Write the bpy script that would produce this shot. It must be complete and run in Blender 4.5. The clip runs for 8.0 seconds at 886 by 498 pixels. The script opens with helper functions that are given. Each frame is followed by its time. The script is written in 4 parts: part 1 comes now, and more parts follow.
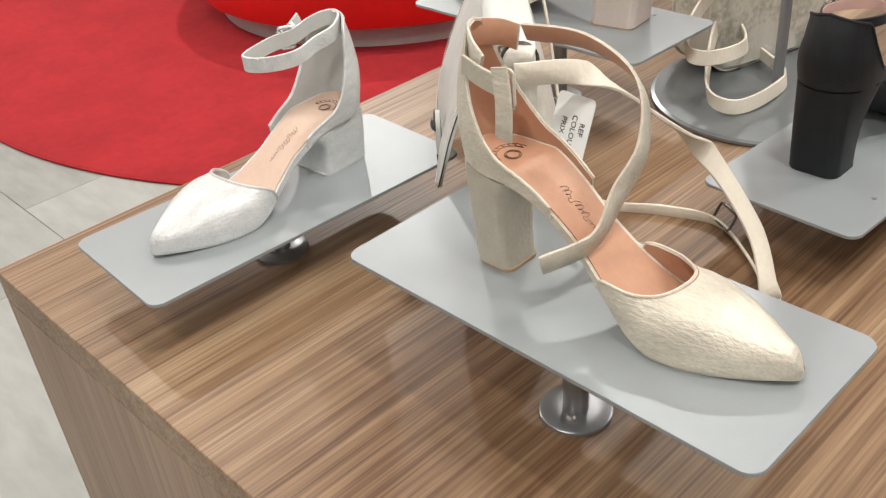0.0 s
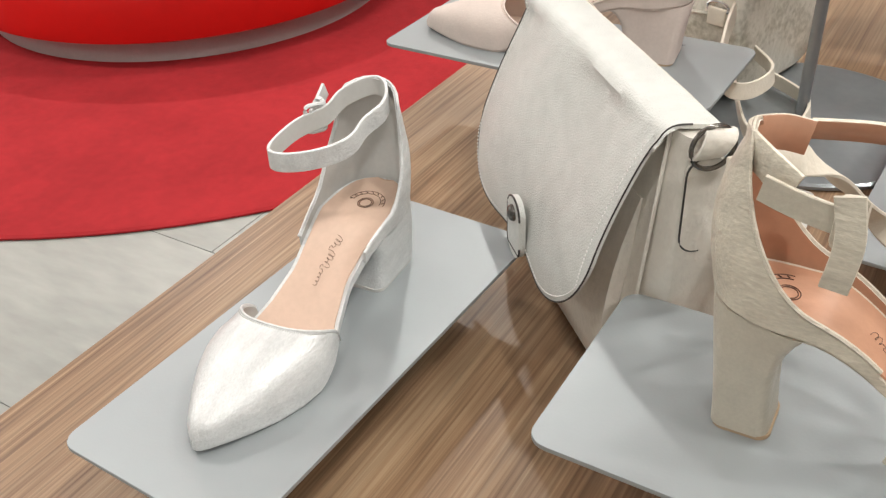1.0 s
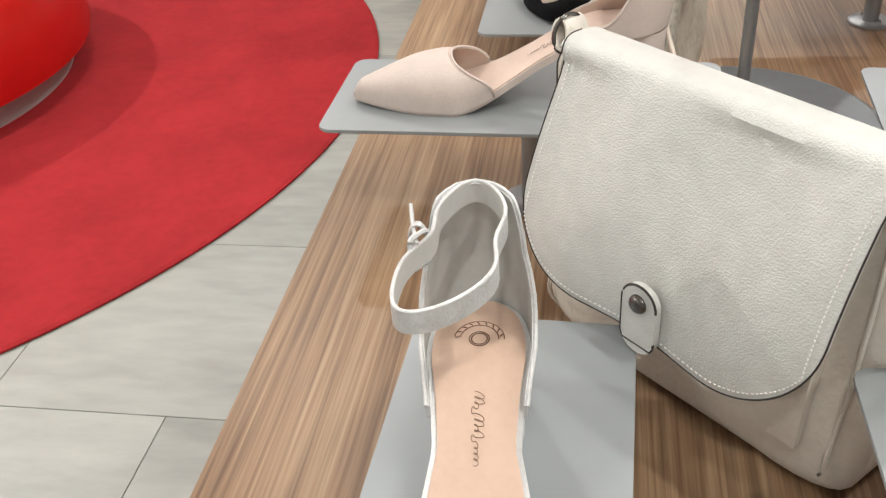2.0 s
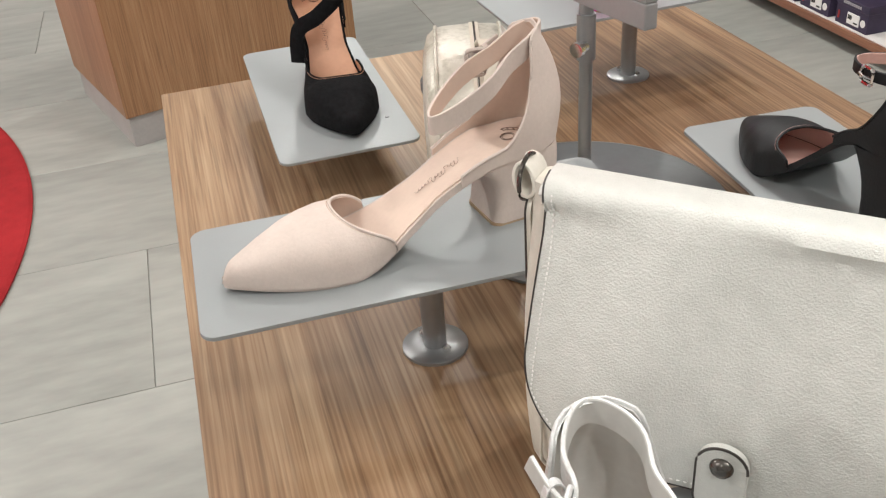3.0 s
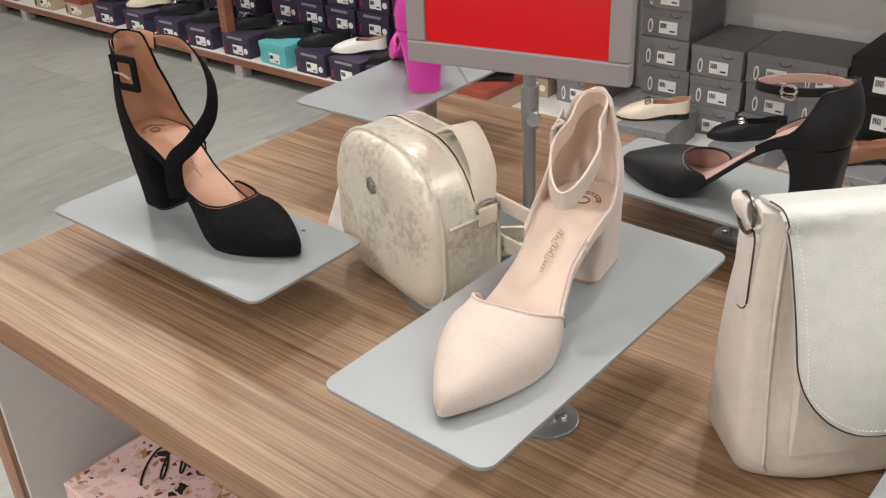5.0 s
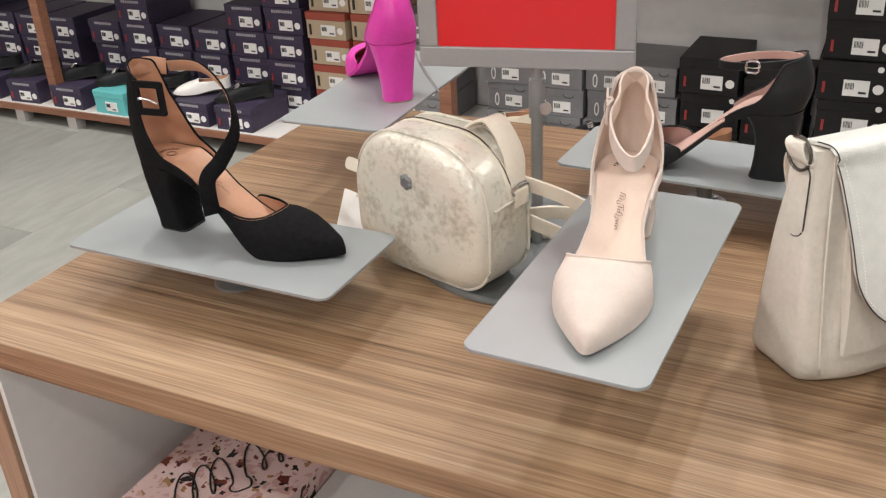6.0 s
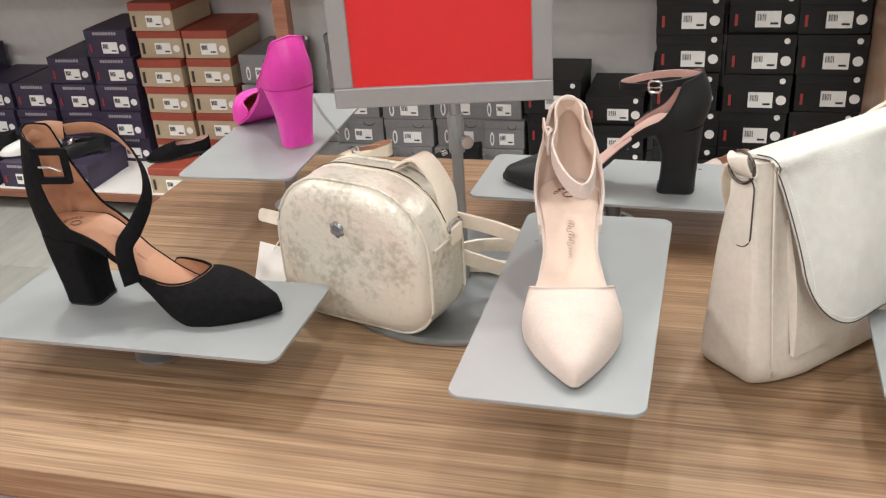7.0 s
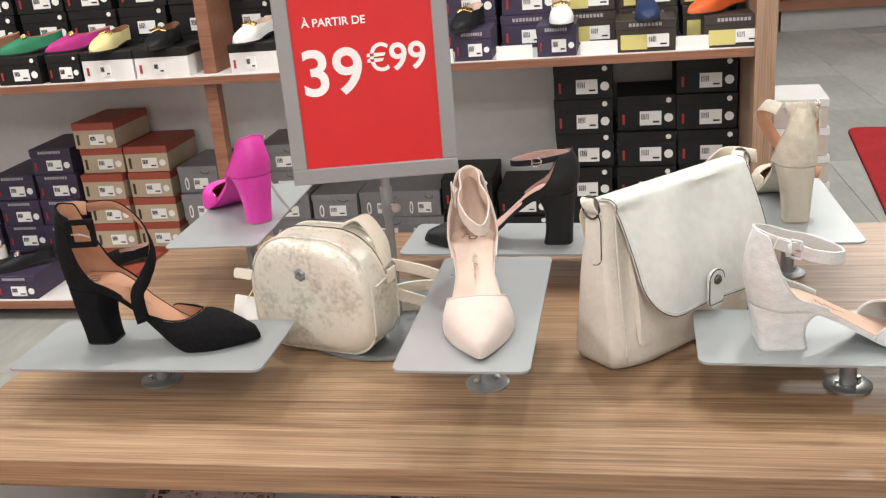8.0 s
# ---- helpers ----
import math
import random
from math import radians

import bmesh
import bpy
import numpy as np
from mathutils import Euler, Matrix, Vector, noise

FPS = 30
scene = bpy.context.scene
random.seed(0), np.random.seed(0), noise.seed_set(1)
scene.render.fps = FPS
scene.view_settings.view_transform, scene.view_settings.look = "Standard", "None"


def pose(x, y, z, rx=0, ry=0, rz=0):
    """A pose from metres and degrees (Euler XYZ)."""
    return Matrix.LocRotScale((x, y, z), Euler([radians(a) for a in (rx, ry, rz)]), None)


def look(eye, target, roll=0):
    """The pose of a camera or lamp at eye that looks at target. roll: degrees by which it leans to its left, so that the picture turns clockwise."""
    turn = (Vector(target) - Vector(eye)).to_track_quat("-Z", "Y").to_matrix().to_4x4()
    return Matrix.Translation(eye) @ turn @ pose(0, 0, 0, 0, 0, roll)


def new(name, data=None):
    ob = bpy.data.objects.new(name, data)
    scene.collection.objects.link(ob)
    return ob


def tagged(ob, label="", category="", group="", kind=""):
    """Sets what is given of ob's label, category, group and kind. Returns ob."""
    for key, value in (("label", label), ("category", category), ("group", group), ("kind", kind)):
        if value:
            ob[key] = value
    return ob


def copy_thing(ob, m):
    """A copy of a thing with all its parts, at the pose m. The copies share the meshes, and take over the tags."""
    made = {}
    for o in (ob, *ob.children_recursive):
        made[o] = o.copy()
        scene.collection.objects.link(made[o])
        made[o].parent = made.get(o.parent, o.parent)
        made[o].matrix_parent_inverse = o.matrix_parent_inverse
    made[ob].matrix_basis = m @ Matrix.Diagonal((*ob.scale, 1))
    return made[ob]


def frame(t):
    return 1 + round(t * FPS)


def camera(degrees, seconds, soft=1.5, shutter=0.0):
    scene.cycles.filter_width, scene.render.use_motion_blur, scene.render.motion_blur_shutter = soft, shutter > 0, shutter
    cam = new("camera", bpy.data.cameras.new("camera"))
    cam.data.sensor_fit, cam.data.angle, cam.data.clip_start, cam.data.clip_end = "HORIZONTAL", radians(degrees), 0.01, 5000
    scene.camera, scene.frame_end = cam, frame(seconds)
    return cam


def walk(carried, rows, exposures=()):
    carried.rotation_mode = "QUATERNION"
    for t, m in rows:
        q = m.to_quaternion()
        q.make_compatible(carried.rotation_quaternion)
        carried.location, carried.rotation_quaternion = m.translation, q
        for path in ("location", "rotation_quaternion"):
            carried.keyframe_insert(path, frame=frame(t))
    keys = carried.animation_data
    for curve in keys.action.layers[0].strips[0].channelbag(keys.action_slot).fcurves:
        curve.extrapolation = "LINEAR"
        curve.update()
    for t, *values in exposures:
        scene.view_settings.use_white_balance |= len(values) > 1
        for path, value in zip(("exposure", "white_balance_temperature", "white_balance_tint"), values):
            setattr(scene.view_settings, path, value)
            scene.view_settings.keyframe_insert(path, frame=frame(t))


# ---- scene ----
cam = camera(50.3, 8.0, soft=1.25)
PATH = [
    (0, (0.183, 0.828, 1.311), (-0.929, -0.422, 0.215), -5.5),
    (0.5, (0.168, 0.675, 1.306), (-1.041, -0.471, 0.198), -6.0),
    (1, (0.167, 0.517, 1.303), (-1.215, -0.364, 0.157), -2.8),
    (1.2, (0.184, 0.452, 1.303), (-1.289, -0.282, 0.166), -2.3),
    (2.3, (0.077, 0.169, 1.281), (-1.554, -0.029, 0.14), -4.3),
    (2.5, (0.049, 0.131, 1.285), (-1.584, 0.022, 0.135), -3.9),
    (3, (-0.029, 0.052, 1.305), (-1.665, 0.468, 0.233), -4.6),
    (3.5, (-0.04, -0.068, 1.316), (-1.543, 0.722, 0.26), -4.5),
    (4, (-0.078, -0.147, 1.326), (-1.544, 0.811, 0.36), -3.4),
    (4.5, (-0.184, -0.212, 1.331), (-1.531, 0.928, 0.39), -3.5),
    (4.7, (-0.225, -0.242, 1.325), (-1.497, 0.975, 0.377), -3.1),
    (5.8, (-0.378, -0.487, 1.331), (-1.192, 1.073, 0.38), -2.5),
    (6, (-0.408, -0.495, 1.328), (-1.222, 1.085, 0.412), -3.1),
    (6.5, (-0.477, -0.451, 1.333), (-1.181, 1.191, 0.432), -4.4),
    (7, (-0.506, -0.508, 1.334), (-1.005, 1.219, 0.457), -4.0),
    (7.5, (-0.477, -0.693, 1.343), (-0.855, 1.085, 0.509), -4.7),
    (8, (-0.446, -0.798, 1.376), (-0.797, 1.052, 0.703), -4.7),
]
walk(cam, [(t, look(eye, target, roll)) for t, eye, target, roll in PATH], exposures=[(0, -0.40), (1, -0.44), (2.3, -0.44), (4.7, -0.46), (5.8, -0.34), (7, -0.22), (7.5, -0.15), (8, -0.17)])

TOP = 0.85          # height of the display table's top
FRONT_Y = 2.25      # front of the wall shelving

# ---- world and lights ----
world = bpy.data.worlds.new("store_air")
scene.world = world
world.use_nodes = True
world.node_tree.nodes["Background"].inputs[0].default_value = (1.0, 0.985, 0.96, 1)
world.node_tree.nodes["Background"].inputs[1].default_value = 0.12


# ---- materials ----
def mat(name, color, rough=0.5, metal=0.0, var=0.12, scale=8.0, bump=0.0, bscale=120.0, coat=0.0, stretch=(1, 1, 1), color2=None, spec=0.5, lo=0.36, hi=0.64):
    """Principled surface with colour variation at two scales and fine relief."""
    m = bpy.data.materials.new(name)
    m.use_nodes = True
    nt = m.node_tree
    N, K = nt.nodes, nt.links
    b = N["Principled BSDF"]
    b.inputs["Roughness"].default_value = rough
    b.inputs["Metallic"].default_value = metal
    b.inputs["Coat Weight"].default_value = coat
    b.inputs["Specular IOR Level"].default_value = spec
    tc = N.new("ShaderNodeTexCoord")
    mp = N.new("ShaderNodeMapping")
    mp.inputs["Scale"].default_value = stretch
    K.new(tc.outputs["Object"], mp.inputs["Vector"])
    n1, n2 = N.new("ShaderNodeTexNoise"), N.new("ShaderNodeTexNoise")
    n1.inputs["Scale"].default_value, n1.inputs["Detail"].default_value = scale, 5
    n2.inputs["Scale"].default_value, n2.inputs["Detail"].default_value = scale * 9, 4
    K.new(mp.outputs[0], n1.inputs["Vector"])
    K.new(mp.outputs[0], n2.inputs["Vector"])
    mx = N.new("ShaderNodeMix")
    mx.inputs[0].default_value = 0.4
    K.new(n1.outputs[0], mx.inputs[2])
    K.new(n2.outputs[0], mx.inputs[3])
    rp = N.new("ShaderNodeValToRGB")
    c2 = color2 or tuple(min(1, c * (1 + var)) for c in color)
    c1 = color if color2 else tuple(c * (1 - var) for c in color)
    rp.color_ramp.elements[0].position, rp.color_ramp.elements[1].position = lo, hi
    rp.color_ramp.elements[0].color = (*c1, 1)
    rp.color_ramp.elements[1].color = (*c2, 1)
    K.new(mx.outputs[0], rp.inputs[0])
    K.new(rp.outputs[0], b.inputs["Base Color"])
    if bump:
        nb = N.new("ShaderNodeTexNoise")
        nb.inputs["Scale"].default_value, nb.inputs["Detail"].default_value = bscale, 3
        K.new(mp.outputs[0], nb.inputs["Vector"])
        bp = N.new("ShaderNodeBump")
        bp.inputs["Strength"].default_value, bp.inputs["Distance"].default_value = bump, 0.002
        K.new(nb.outputs[0], bp.inputs["Height"])
        K.new(bp.outputs[0], b.inputs["Normal"])
    return m


def wood(name, dark, mid, light, along="x", rough=0.42, world_space=True):
    """Laminate with long straight grain, fine pores and broad bands."""
    m = bpy.data.materials.new(name)
    m.use_nodes = True
    nt = m.node_tree
    N, K = nt.nodes, nt.links
    b = N["Principled BSDF"]
    tc = N.new("ShaderNodeTexCoord")
    outs = []
    base = {"x": (0.9, 1, 1), "y": (1, 0.9, 1), "z": (1, 1, 0.9)}[along]
    for sc, det, dist, thin in ((5.0, 3, 0.7, 0.12), (84.0, 8, 0.5, 0.03), (360.0, 5, 0.0, 0.016)):
        mp = N.new("ShaderNodeMapping")
        s = [thin if along == a else 1.0 for a in "xyz"]
        mp.inputs["Scale"].default_value = s
        n = N.new("ShaderNodeTexNoise")
        n.inputs["Scale"].default_value, n.inputs["Detail"].default_value, n.inputs["Distortion"].default_value = sc, det, dist
        K.new(tc.outputs["Object"], mp.inputs["Vector"])
        K.new(mp.outputs[0], n.inputs["Vector"])
        outs.append(n.outputs[0])
    m1, m2 = N.new("ShaderNodeMix"), N.new("ShaderNodeMix")
    m1.inputs[0].default_value, m2.inputs[0].default_value = 0.48, 0.36
    K.new(outs[0], m1.inputs[2])
    K.new(outs[1], m1.inputs[3])
    K.new(m1.outputs[0], m2.inputs[2])
    K.new(outs[2], m2.inputs[3])
    rp = N.new("ShaderNodeValToRGB")
    e = rp.color_ramp.elements
    e[0].position, e[1].position = 0.375, 0.645
    e[0].color, e[1].color = (*dark, 1), (*light, 1)
    k = e.new(0.5)
    k.color = (*mid, 1)
    K.new(m2.outputs[0], rp.inputs[0])
    mp = N.new("ShaderNodeMapping")
    mp.inputs["Scale"].default_value = [0.028 if along == a else 1.0 for a in "xyz"]
    pores = N.new("ShaderNodeTexNoise")
    pores.inputs["Scale"].default_value, pores.inputs["Detail"].default_value, pores.inputs["Distortion"].default_value = 200.0, 3, 0.2
    K.new(tc.outputs["Object"], mp.inputs["Vector"])
    K.new(mp.outputs[0], pores.inputs["Vector"])
    pr = N.new("ShaderNodeMapRange")
    pr.inputs[1].default_value, pr.inputs[2].default_value, pr.inputs[3].default_value, pr.inputs[4].default_value = 0.53, 0.62, 1.0, 0.80
    K.new(pores.outputs[0], pr.inputs[0])
    hv = N.new("ShaderNodeHueSaturation")
    K.new(rp.outputs[0], hv.inputs["Color"])
    K.new(pr.outputs[0], hv.inputs["Value"])
    K.new(hv.outputs[0], b.inputs["Base Color"])
    b.inputs["Roughness"].default_value = rough
    bp = N.new("ShaderNodeBump")
    bp.inputs["Strength"].default_value, bp.inputs["Distance"].default_value = 0.12, 0.001
    K.new(outs[2], bp.inputs["Height"])
    K.new(bp.outputs[0], b.inputs["Normal"])
    return m


def terrazzo(name):
    """Pale pink card with scattered chips of several colours."""
    m = bpy.data.materials.new(name)
    m.use_nodes = True
    nt = m.node_tree
    N, K = nt.nodes, nt.links
    b = N["Principled BSDF"]
    b.inputs["Roughness"].default_value = 0.45
    tc = N.new("ShaderNodeTexCoord")
    wob = N.new("ShaderNodeTexNoise")
    wob.inputs["Scale"].default_value = 55
    K.new(tc.outputs["Object"], wob.inputs["Vector"])
    add = N.new("ShaderNodeMix")
    add.data_type = "VECTOR"
    add.inputs[0].default_value = 0.02
    K.new(tc.outputs["Object"], add.inputs[4])
    K.new(wob.outputs["Color"], add.inputs[5])
    last = None
    for sc, cut, seed in ((48, 0.30, 0.0), (95, 0.27, 3.7)):
        mp = N.new("ShaderNodeMapping")
        mp.inputs["Location"].default_value = (seed, seed * 2, seed)
        K.new(add.outputs[1], mp.inputs["Vector"])
        v = N.new("ShaderNodeTexVoronoi")
        v.inputs["Scale"].default_value = sc
        v.distance = "CHEBYCHEV"
        K.new(mp.outputs[0], v.inputs["Vector"])
        lt = N.new("ShaderNodeMath")
        lt.operation = "LESS_THAN"
        lt.inputs[1].default_value = cut
        K.new(v.outputs["Distance"], lt.inputs[0])
        sep = N.new("ShaderNodeSeparateColor")
        K.new(v.outputs["Color"], sep.inputs[0])
        rp = N.new("ShaderNodeValToRGB")
        rp.color_ramp.interpolation = "CONSTANT"
        e = rp.color_ramp.elements
        e[0].position, e[0].color = 0.0, (0.62, 0.38, 0.36, 1)
        e[1].position, e[1].color = 0.45, (0.16, 0.035, 0.025, 1)
        for p, c in ((0.6, (0.02, 0.015, 0.015, 1)), (0.75, (0.36, 0.2, 0.08, 1)), (0.86, (0.55, 0.3, 0.28, 1))):
            k = e.new(p)
            k.color = c
        K.new(sep.outputs[0], rp.inputs[0])
        mx = N.new("ShaderNodeMix")
        mx.data_type = "RGBA"
        if last is None:
            mx.inputs[6].default_value = (0.72, 0.53, 0.51, 1)
        else:
            K.new(last, mx.inputs[6])
        K.new(lt.outputs[0], mx.inputs[0])
        K.new(rp.outputs[0], mx.inputs[7])
        last = mx.outputs[2]
    K.new(last, b.inputs["Base Color"])
    return m


M = {}
M["wood"] = wood("walnut_laminate", (0.13, 0.066, 0.032), (0.275, 0.17, 0.096), (0.425, 0.30, 0.186))
M["wood_side"] = wood("walnut_laminate_side", (0.21, 0.12, 0.075), (0.30, 0.185, 0.12), (0.40, 0.26, 0.175), along="z")
M["wood_cab"] = wood("cabinet_laminate", (0.22, 0.105, 0.05), (0.33, 0.175, 0.085), (0.44, 0.26, 0.14), along="z")
M["wood_shelf"] = wood("shelf_laminate", (0.18, 0.075, 0.045), (0.25, 0.11, 0.065), (0.32, 0.15, 0.09))
M["plate"] = mat("satin_steel_plate", (0.315, 0.34, 0.348), 0.40, 0.3, 0.03, 3, 0.03, 500)
M["steel"] = mat("grey_steel_post", (0.32, 0.33, 0.34), 0.35, 0.7, 0.05, 20)
M["disc"] = mat("dark_steel_disc", (0.25, 0.27, 0.28), 0.3, 0.6, 0.06, 12)
M["chrome"] = mat("polished_chrome", (0.75, 0.75, 0.75), 0.12, 1.0, 0.03, 10)
M["gun"] = mat("dark_gunmetal", (0.14, 0.13, 0.12), 0.25, 0.9, 0.1, 60)
M["silver"] = mat("silver_crackle_leather", (0.63, 0.64, 0.635), 0.36, 0.2, 0.12, 110, 0.4, 520, stretch=(0.4, 1, 1))
M["silver_in"] = mat("pale_grey_lining", (0.52, 0.52, 0.50), 0.6, 0, 0.05, 30)
M["nude"] = mat("nude_pink_nubuck", (0.575, 0.495, 0.45), 0.85, 0, 0.05, 40, 0.14, 500, spec=0.12)
M["nude_in"] = mat("nude_lining", (0.62, 0.485, 0.405), 0.6, 0, 0.04, 30)
M["champ"] = mat("champagne_crackle_leather", (0.60, 0.55, 0.455), 0.40, 0.15, 0.15, 90, 0.45, 460, stretch=(0.35, 1, 1))
M["champ_heel"] = mat("champagne_heel_leather", (0.52, 0.475, 0.39), 0.42, 0.15, 0.07, 60, 0.35, 300)
M["tan_in"] = mat("tan_leather_insole", (0.50, 0.27, 0.17), 0.45, 0, 0.06, 25, 0.05, 400)
M["peach_in"] = mat("peach_leather_insole", (0.60, 0.43, 0.33), 0.45, 0, 0.05, 25, 0.05, 400)
M["black"] = mat("black_suede", (0.007, 0.007, 0.008), 0.9, 0, 0.4, 200, 0.3, 900, spec=0.12)
M["black_lth"] = mat("black_smooth_leather", (0.009, 0.010, 0.012), 0.5, 0, 0.25, 60, 0.1, 400, spec=0.3)
M["pink_in"] = mat("dusty_pink_lining", (0.52, 0.34, 0.30), 0.55, 0, 0.05, 30)
M["magenta"] = mat("magenta_satin", (0.64, 0.045, 0.37), 0.36, 0, 0.08, 25, 0.06, 400)
M["beige"] = mat("cream_leather", (0.72, 0.63, 0.50), 0.45, 0, 0.05, 30, 0.1, 300)
M["sole"] = mat("tan_rubber_sole", (0.38, 0.27, 0.17), 0.6, 0, 0.08, 40)
M["sole_dk"] = mat("black_rubber_sole", (0.012, 0.012, 0.012), 0.6, 0, 0.2, 40)
M["ink"] = mat("brown_foil_print", (0.14, 0.07, 0.045), 0.4, 0, 0.05, 50)
M["bag_flap"] = mat("white_foil_leather", (0.57, 0.58, 0.55), 0.45, 0.15, 0.14, 9, 0.40, 800, color2=(0.68, 0.685, 0.655))
M["bag_body"] = mat("cream_grain_leather", (0.67, 0.635, 0.57), 0.42, 0.05, 0.07, 18, 0.4, 240)
M["edge"] = mat("dark_painted_edge", (0.035, 0.03, 0.028), 0.5, 0, 0.1, 50)
M["gold_bag"] = mat("worn_gold_foil_leather", (0.41, 0.39, 0.315), 0.32, 0.2, 0.2, 19, 0.5, 150, color2=(0.68, 0.655, 0.575), lo=0.34, hi=0.50)
M["cream_strap"] = mat("cream_strap_leather", (0.70, 0.64, 0.54), 0.45, 0, 0.05, 30, 0.2, 300)
M["tag"] = mat("white_card_tag", (0.80, 0.79, 0.77), 0.5, 0, 0.03, 20)
M["white"] = mat("white_laminate", (0.74, 0.73, 0.72), 0.5, 0, 0.03, 6)
M["wall"] = mat("grey_white_wall_paint", (0.72, 0.72, 0.715), 0.7, 0, 0.05, 3)
M["grout"] = mat("grey_grout", (0.33, 0.33, 0.315), 0.8, 0, 0.1, 20)
M["red_rug"] = mat("red_short_pile_rug", (0.365, 0.025, 0.030), 0.95, 0, 0.14, 4, 0.7, 700, spec=0.15)
M["red_seat"] = mat("red_vinyl_seat", (0.58, 0.010, 0.008), 0.32, 0, 0.04, 4)
M["plinth"] = mat("grey_plinth", (0.40, 0.38, 0.37), 0.5, 0, 0.06, 10)
M["red_print"] = mat("red_sign_print", (0.62, 0.014, 0.018), 0.16, 0, 0.02, 5)
M["white_print"] = mat("white_sign_print", (0.86, 0.86, 0.86), 0.4, 0, 0.01, 5)
M["frame"] = mat("grey_plastic_frame", (0.30, 0.305, 0.31), 0.4, 0.25, 0.04, 20)
M["purple_box"] = mat("dark_purple_card", (0.046, 0.036, 0.070), 0.5, 0, 0.15, 12, spec=0.35)
M["black_box"] = mat("black_card", (0.011, 0.0105, 0.011), 0.5, 0, 0.2, 12, spec=0.3)
M["grey_box"] = mat("grey_card", (0.20, 0.20, 0.21), 0.5, 0, 0.1, 12)
M["beige_box"] = mat("beige_card", (0.46, 0.37, 0.26), 0.55, 0, 0.06, 12)
M["rust_lid"] = mat("rust_red_card", (0.32, 0.065, 0.04), 0.5, 0, 0.1, 12)
M["white_box"] = mat("white_card", (0.74, 0.73, 0.72), 0.5, 0, 0.03, 12)
M["teal_box"] = mat("turquoise_card", (0.13, 0.50, 0.52), 0.5, 0, 0.06, 12)
M["brown_box"] = mat("dark_brown_card", (0.035, 0.027, 0.022), 0.45, 0, 0.15, 12)
M["yellow"] = mat("pale_yellow_label", (0.62, 0.55, 0.20), 0.5, 0, 0.03, 12)
M["label"] = mat("white_paper_label", (0.82, 0.82, 0.81), 0.5, 0, 0.02, 20)
M["bar"] = mat("black_ink", (0.02, 0.02, 0.02), 0.5, 0, 0.1, 20)
M["greybar"] = mat("grey_ink", (0.35, 0.34, 0.36), 0.5, 0, 0.1, 20)
M["reddot"] = mat("red_ink", (0.34, 0.03, 0.03), 0.5, 0, 0.05, 20)
M["darkred_box"] = mat("dark_red_card", (0.20, 0.012, 0.02), 0.45, 0, 0.1, 12)
M["terrazzo"] = terrazzo("terrazzo_card")
M["green"] = mat("green_suede", (0.02, 0.20, 0.10), 0.7, 0, 0.1, 30)
M["fuchsia"] = mat("fuchsia_suede", (0.42, 0.02, 0.20), 0.7, 0, 0.1, 30)
M["lemon"] = mat("pale_yellow_leather", (0.70, 0.62, 0.30), 0.5, 0, 0.05, 30)
M["navy"] = mat("navy_leather", (0.015, 0.03, 0.09), 0.5, 0, 0.1, 30)
M["orange"] = mat("orange_leather", (0.68, 0.12, 0.03), 0.5, 0, 0.05, 30)
M["brown"] = mat("brown_leather", (0.22, 0.10, 0.05), 0.5, 0, 0.1, 30)
M["white_lth"] = mat("white_leather", (0.78, 0.77, 0.75), 0.45, 0, 0.03, 30)
M["gold"] = mat("gold_metal", (0.72, 0.52, 0.22), 0.25, 1.0, 0.05, 30)


def tile_material():
    """Grey concrete-look tile, each one a little different."""
    m = mat("concrete_floor_tile", (0.27, 0.278, 0.258), 0.42, 0, 0.1, 2.6, 0.1, 60, stretch=(1, 0.3, 1), color2=(0.39, 0.398, 0.37))
    nt = m.node_tree
    b = nt.nodes["Principled BSDF"]
    src = b.inputs["Base Color"].links[0].from_socket
    oi = nt.nodes.new("ShaderNodeObjectInfo")
    mr = nt.nodes.new("ShaderNodeMapRange")
    mr.inputs[3].default_value, mr.inputs[4].default_value = 0.93, 1.06
    hs = nt.nodes.new("ShaderNodeHueSaturation")
    nt.links.new(oi.outputs["Random"], mr.inputs[0])
    nt.links.new(mr.outputs[0], hs.inputs["Value"])
    nt.links.new(src, hs.inputs["Color"])
    nt.links.new(hs.outputs[0], b.inputs["Base Color"])
    return m


M["tile"] = tile_material()
lamp_glow = bpy.data.materials.new("lamp_diffuser")
lamp_glow.use_nodes = True
lamp_glow.node_tree.nodes["Principled BSDF"].inputs["Emission Color"].default_value = (1, 0.97, 0.93, 1)
lamp_glow.node_tree.nodes["Principled BSDF"].inputs["Emission Strength"].default_value = 6.0
M["glow"] = lamp_glow


# ---- mesh helpers ----
def part(name, bm, material, parent=None, label="", smooth=False, at=None):
    """Links a bmesh as one mesh object, under a thing or a part."""
    me = bpy.data.meshes.new(name)
    bmesh.ops.recalc_face_normals(bm, faces=bm.faces)
    bm.to_mesh(me)
    bm.free()
    for mm in material if isinstance(material, (list, tuple)) else [material]:
        me.materials.append(mm)
    if smooth:
        me.shade_smooth()
        me.set_sharp_from_angle(angle=radians(42))
    ob = new(name, me)
    if at is not None:
        ob.matrix_basis = at
    if parent is not None:
        ob.parent = parent
    if label:
        ob["label"] = label
    return ob


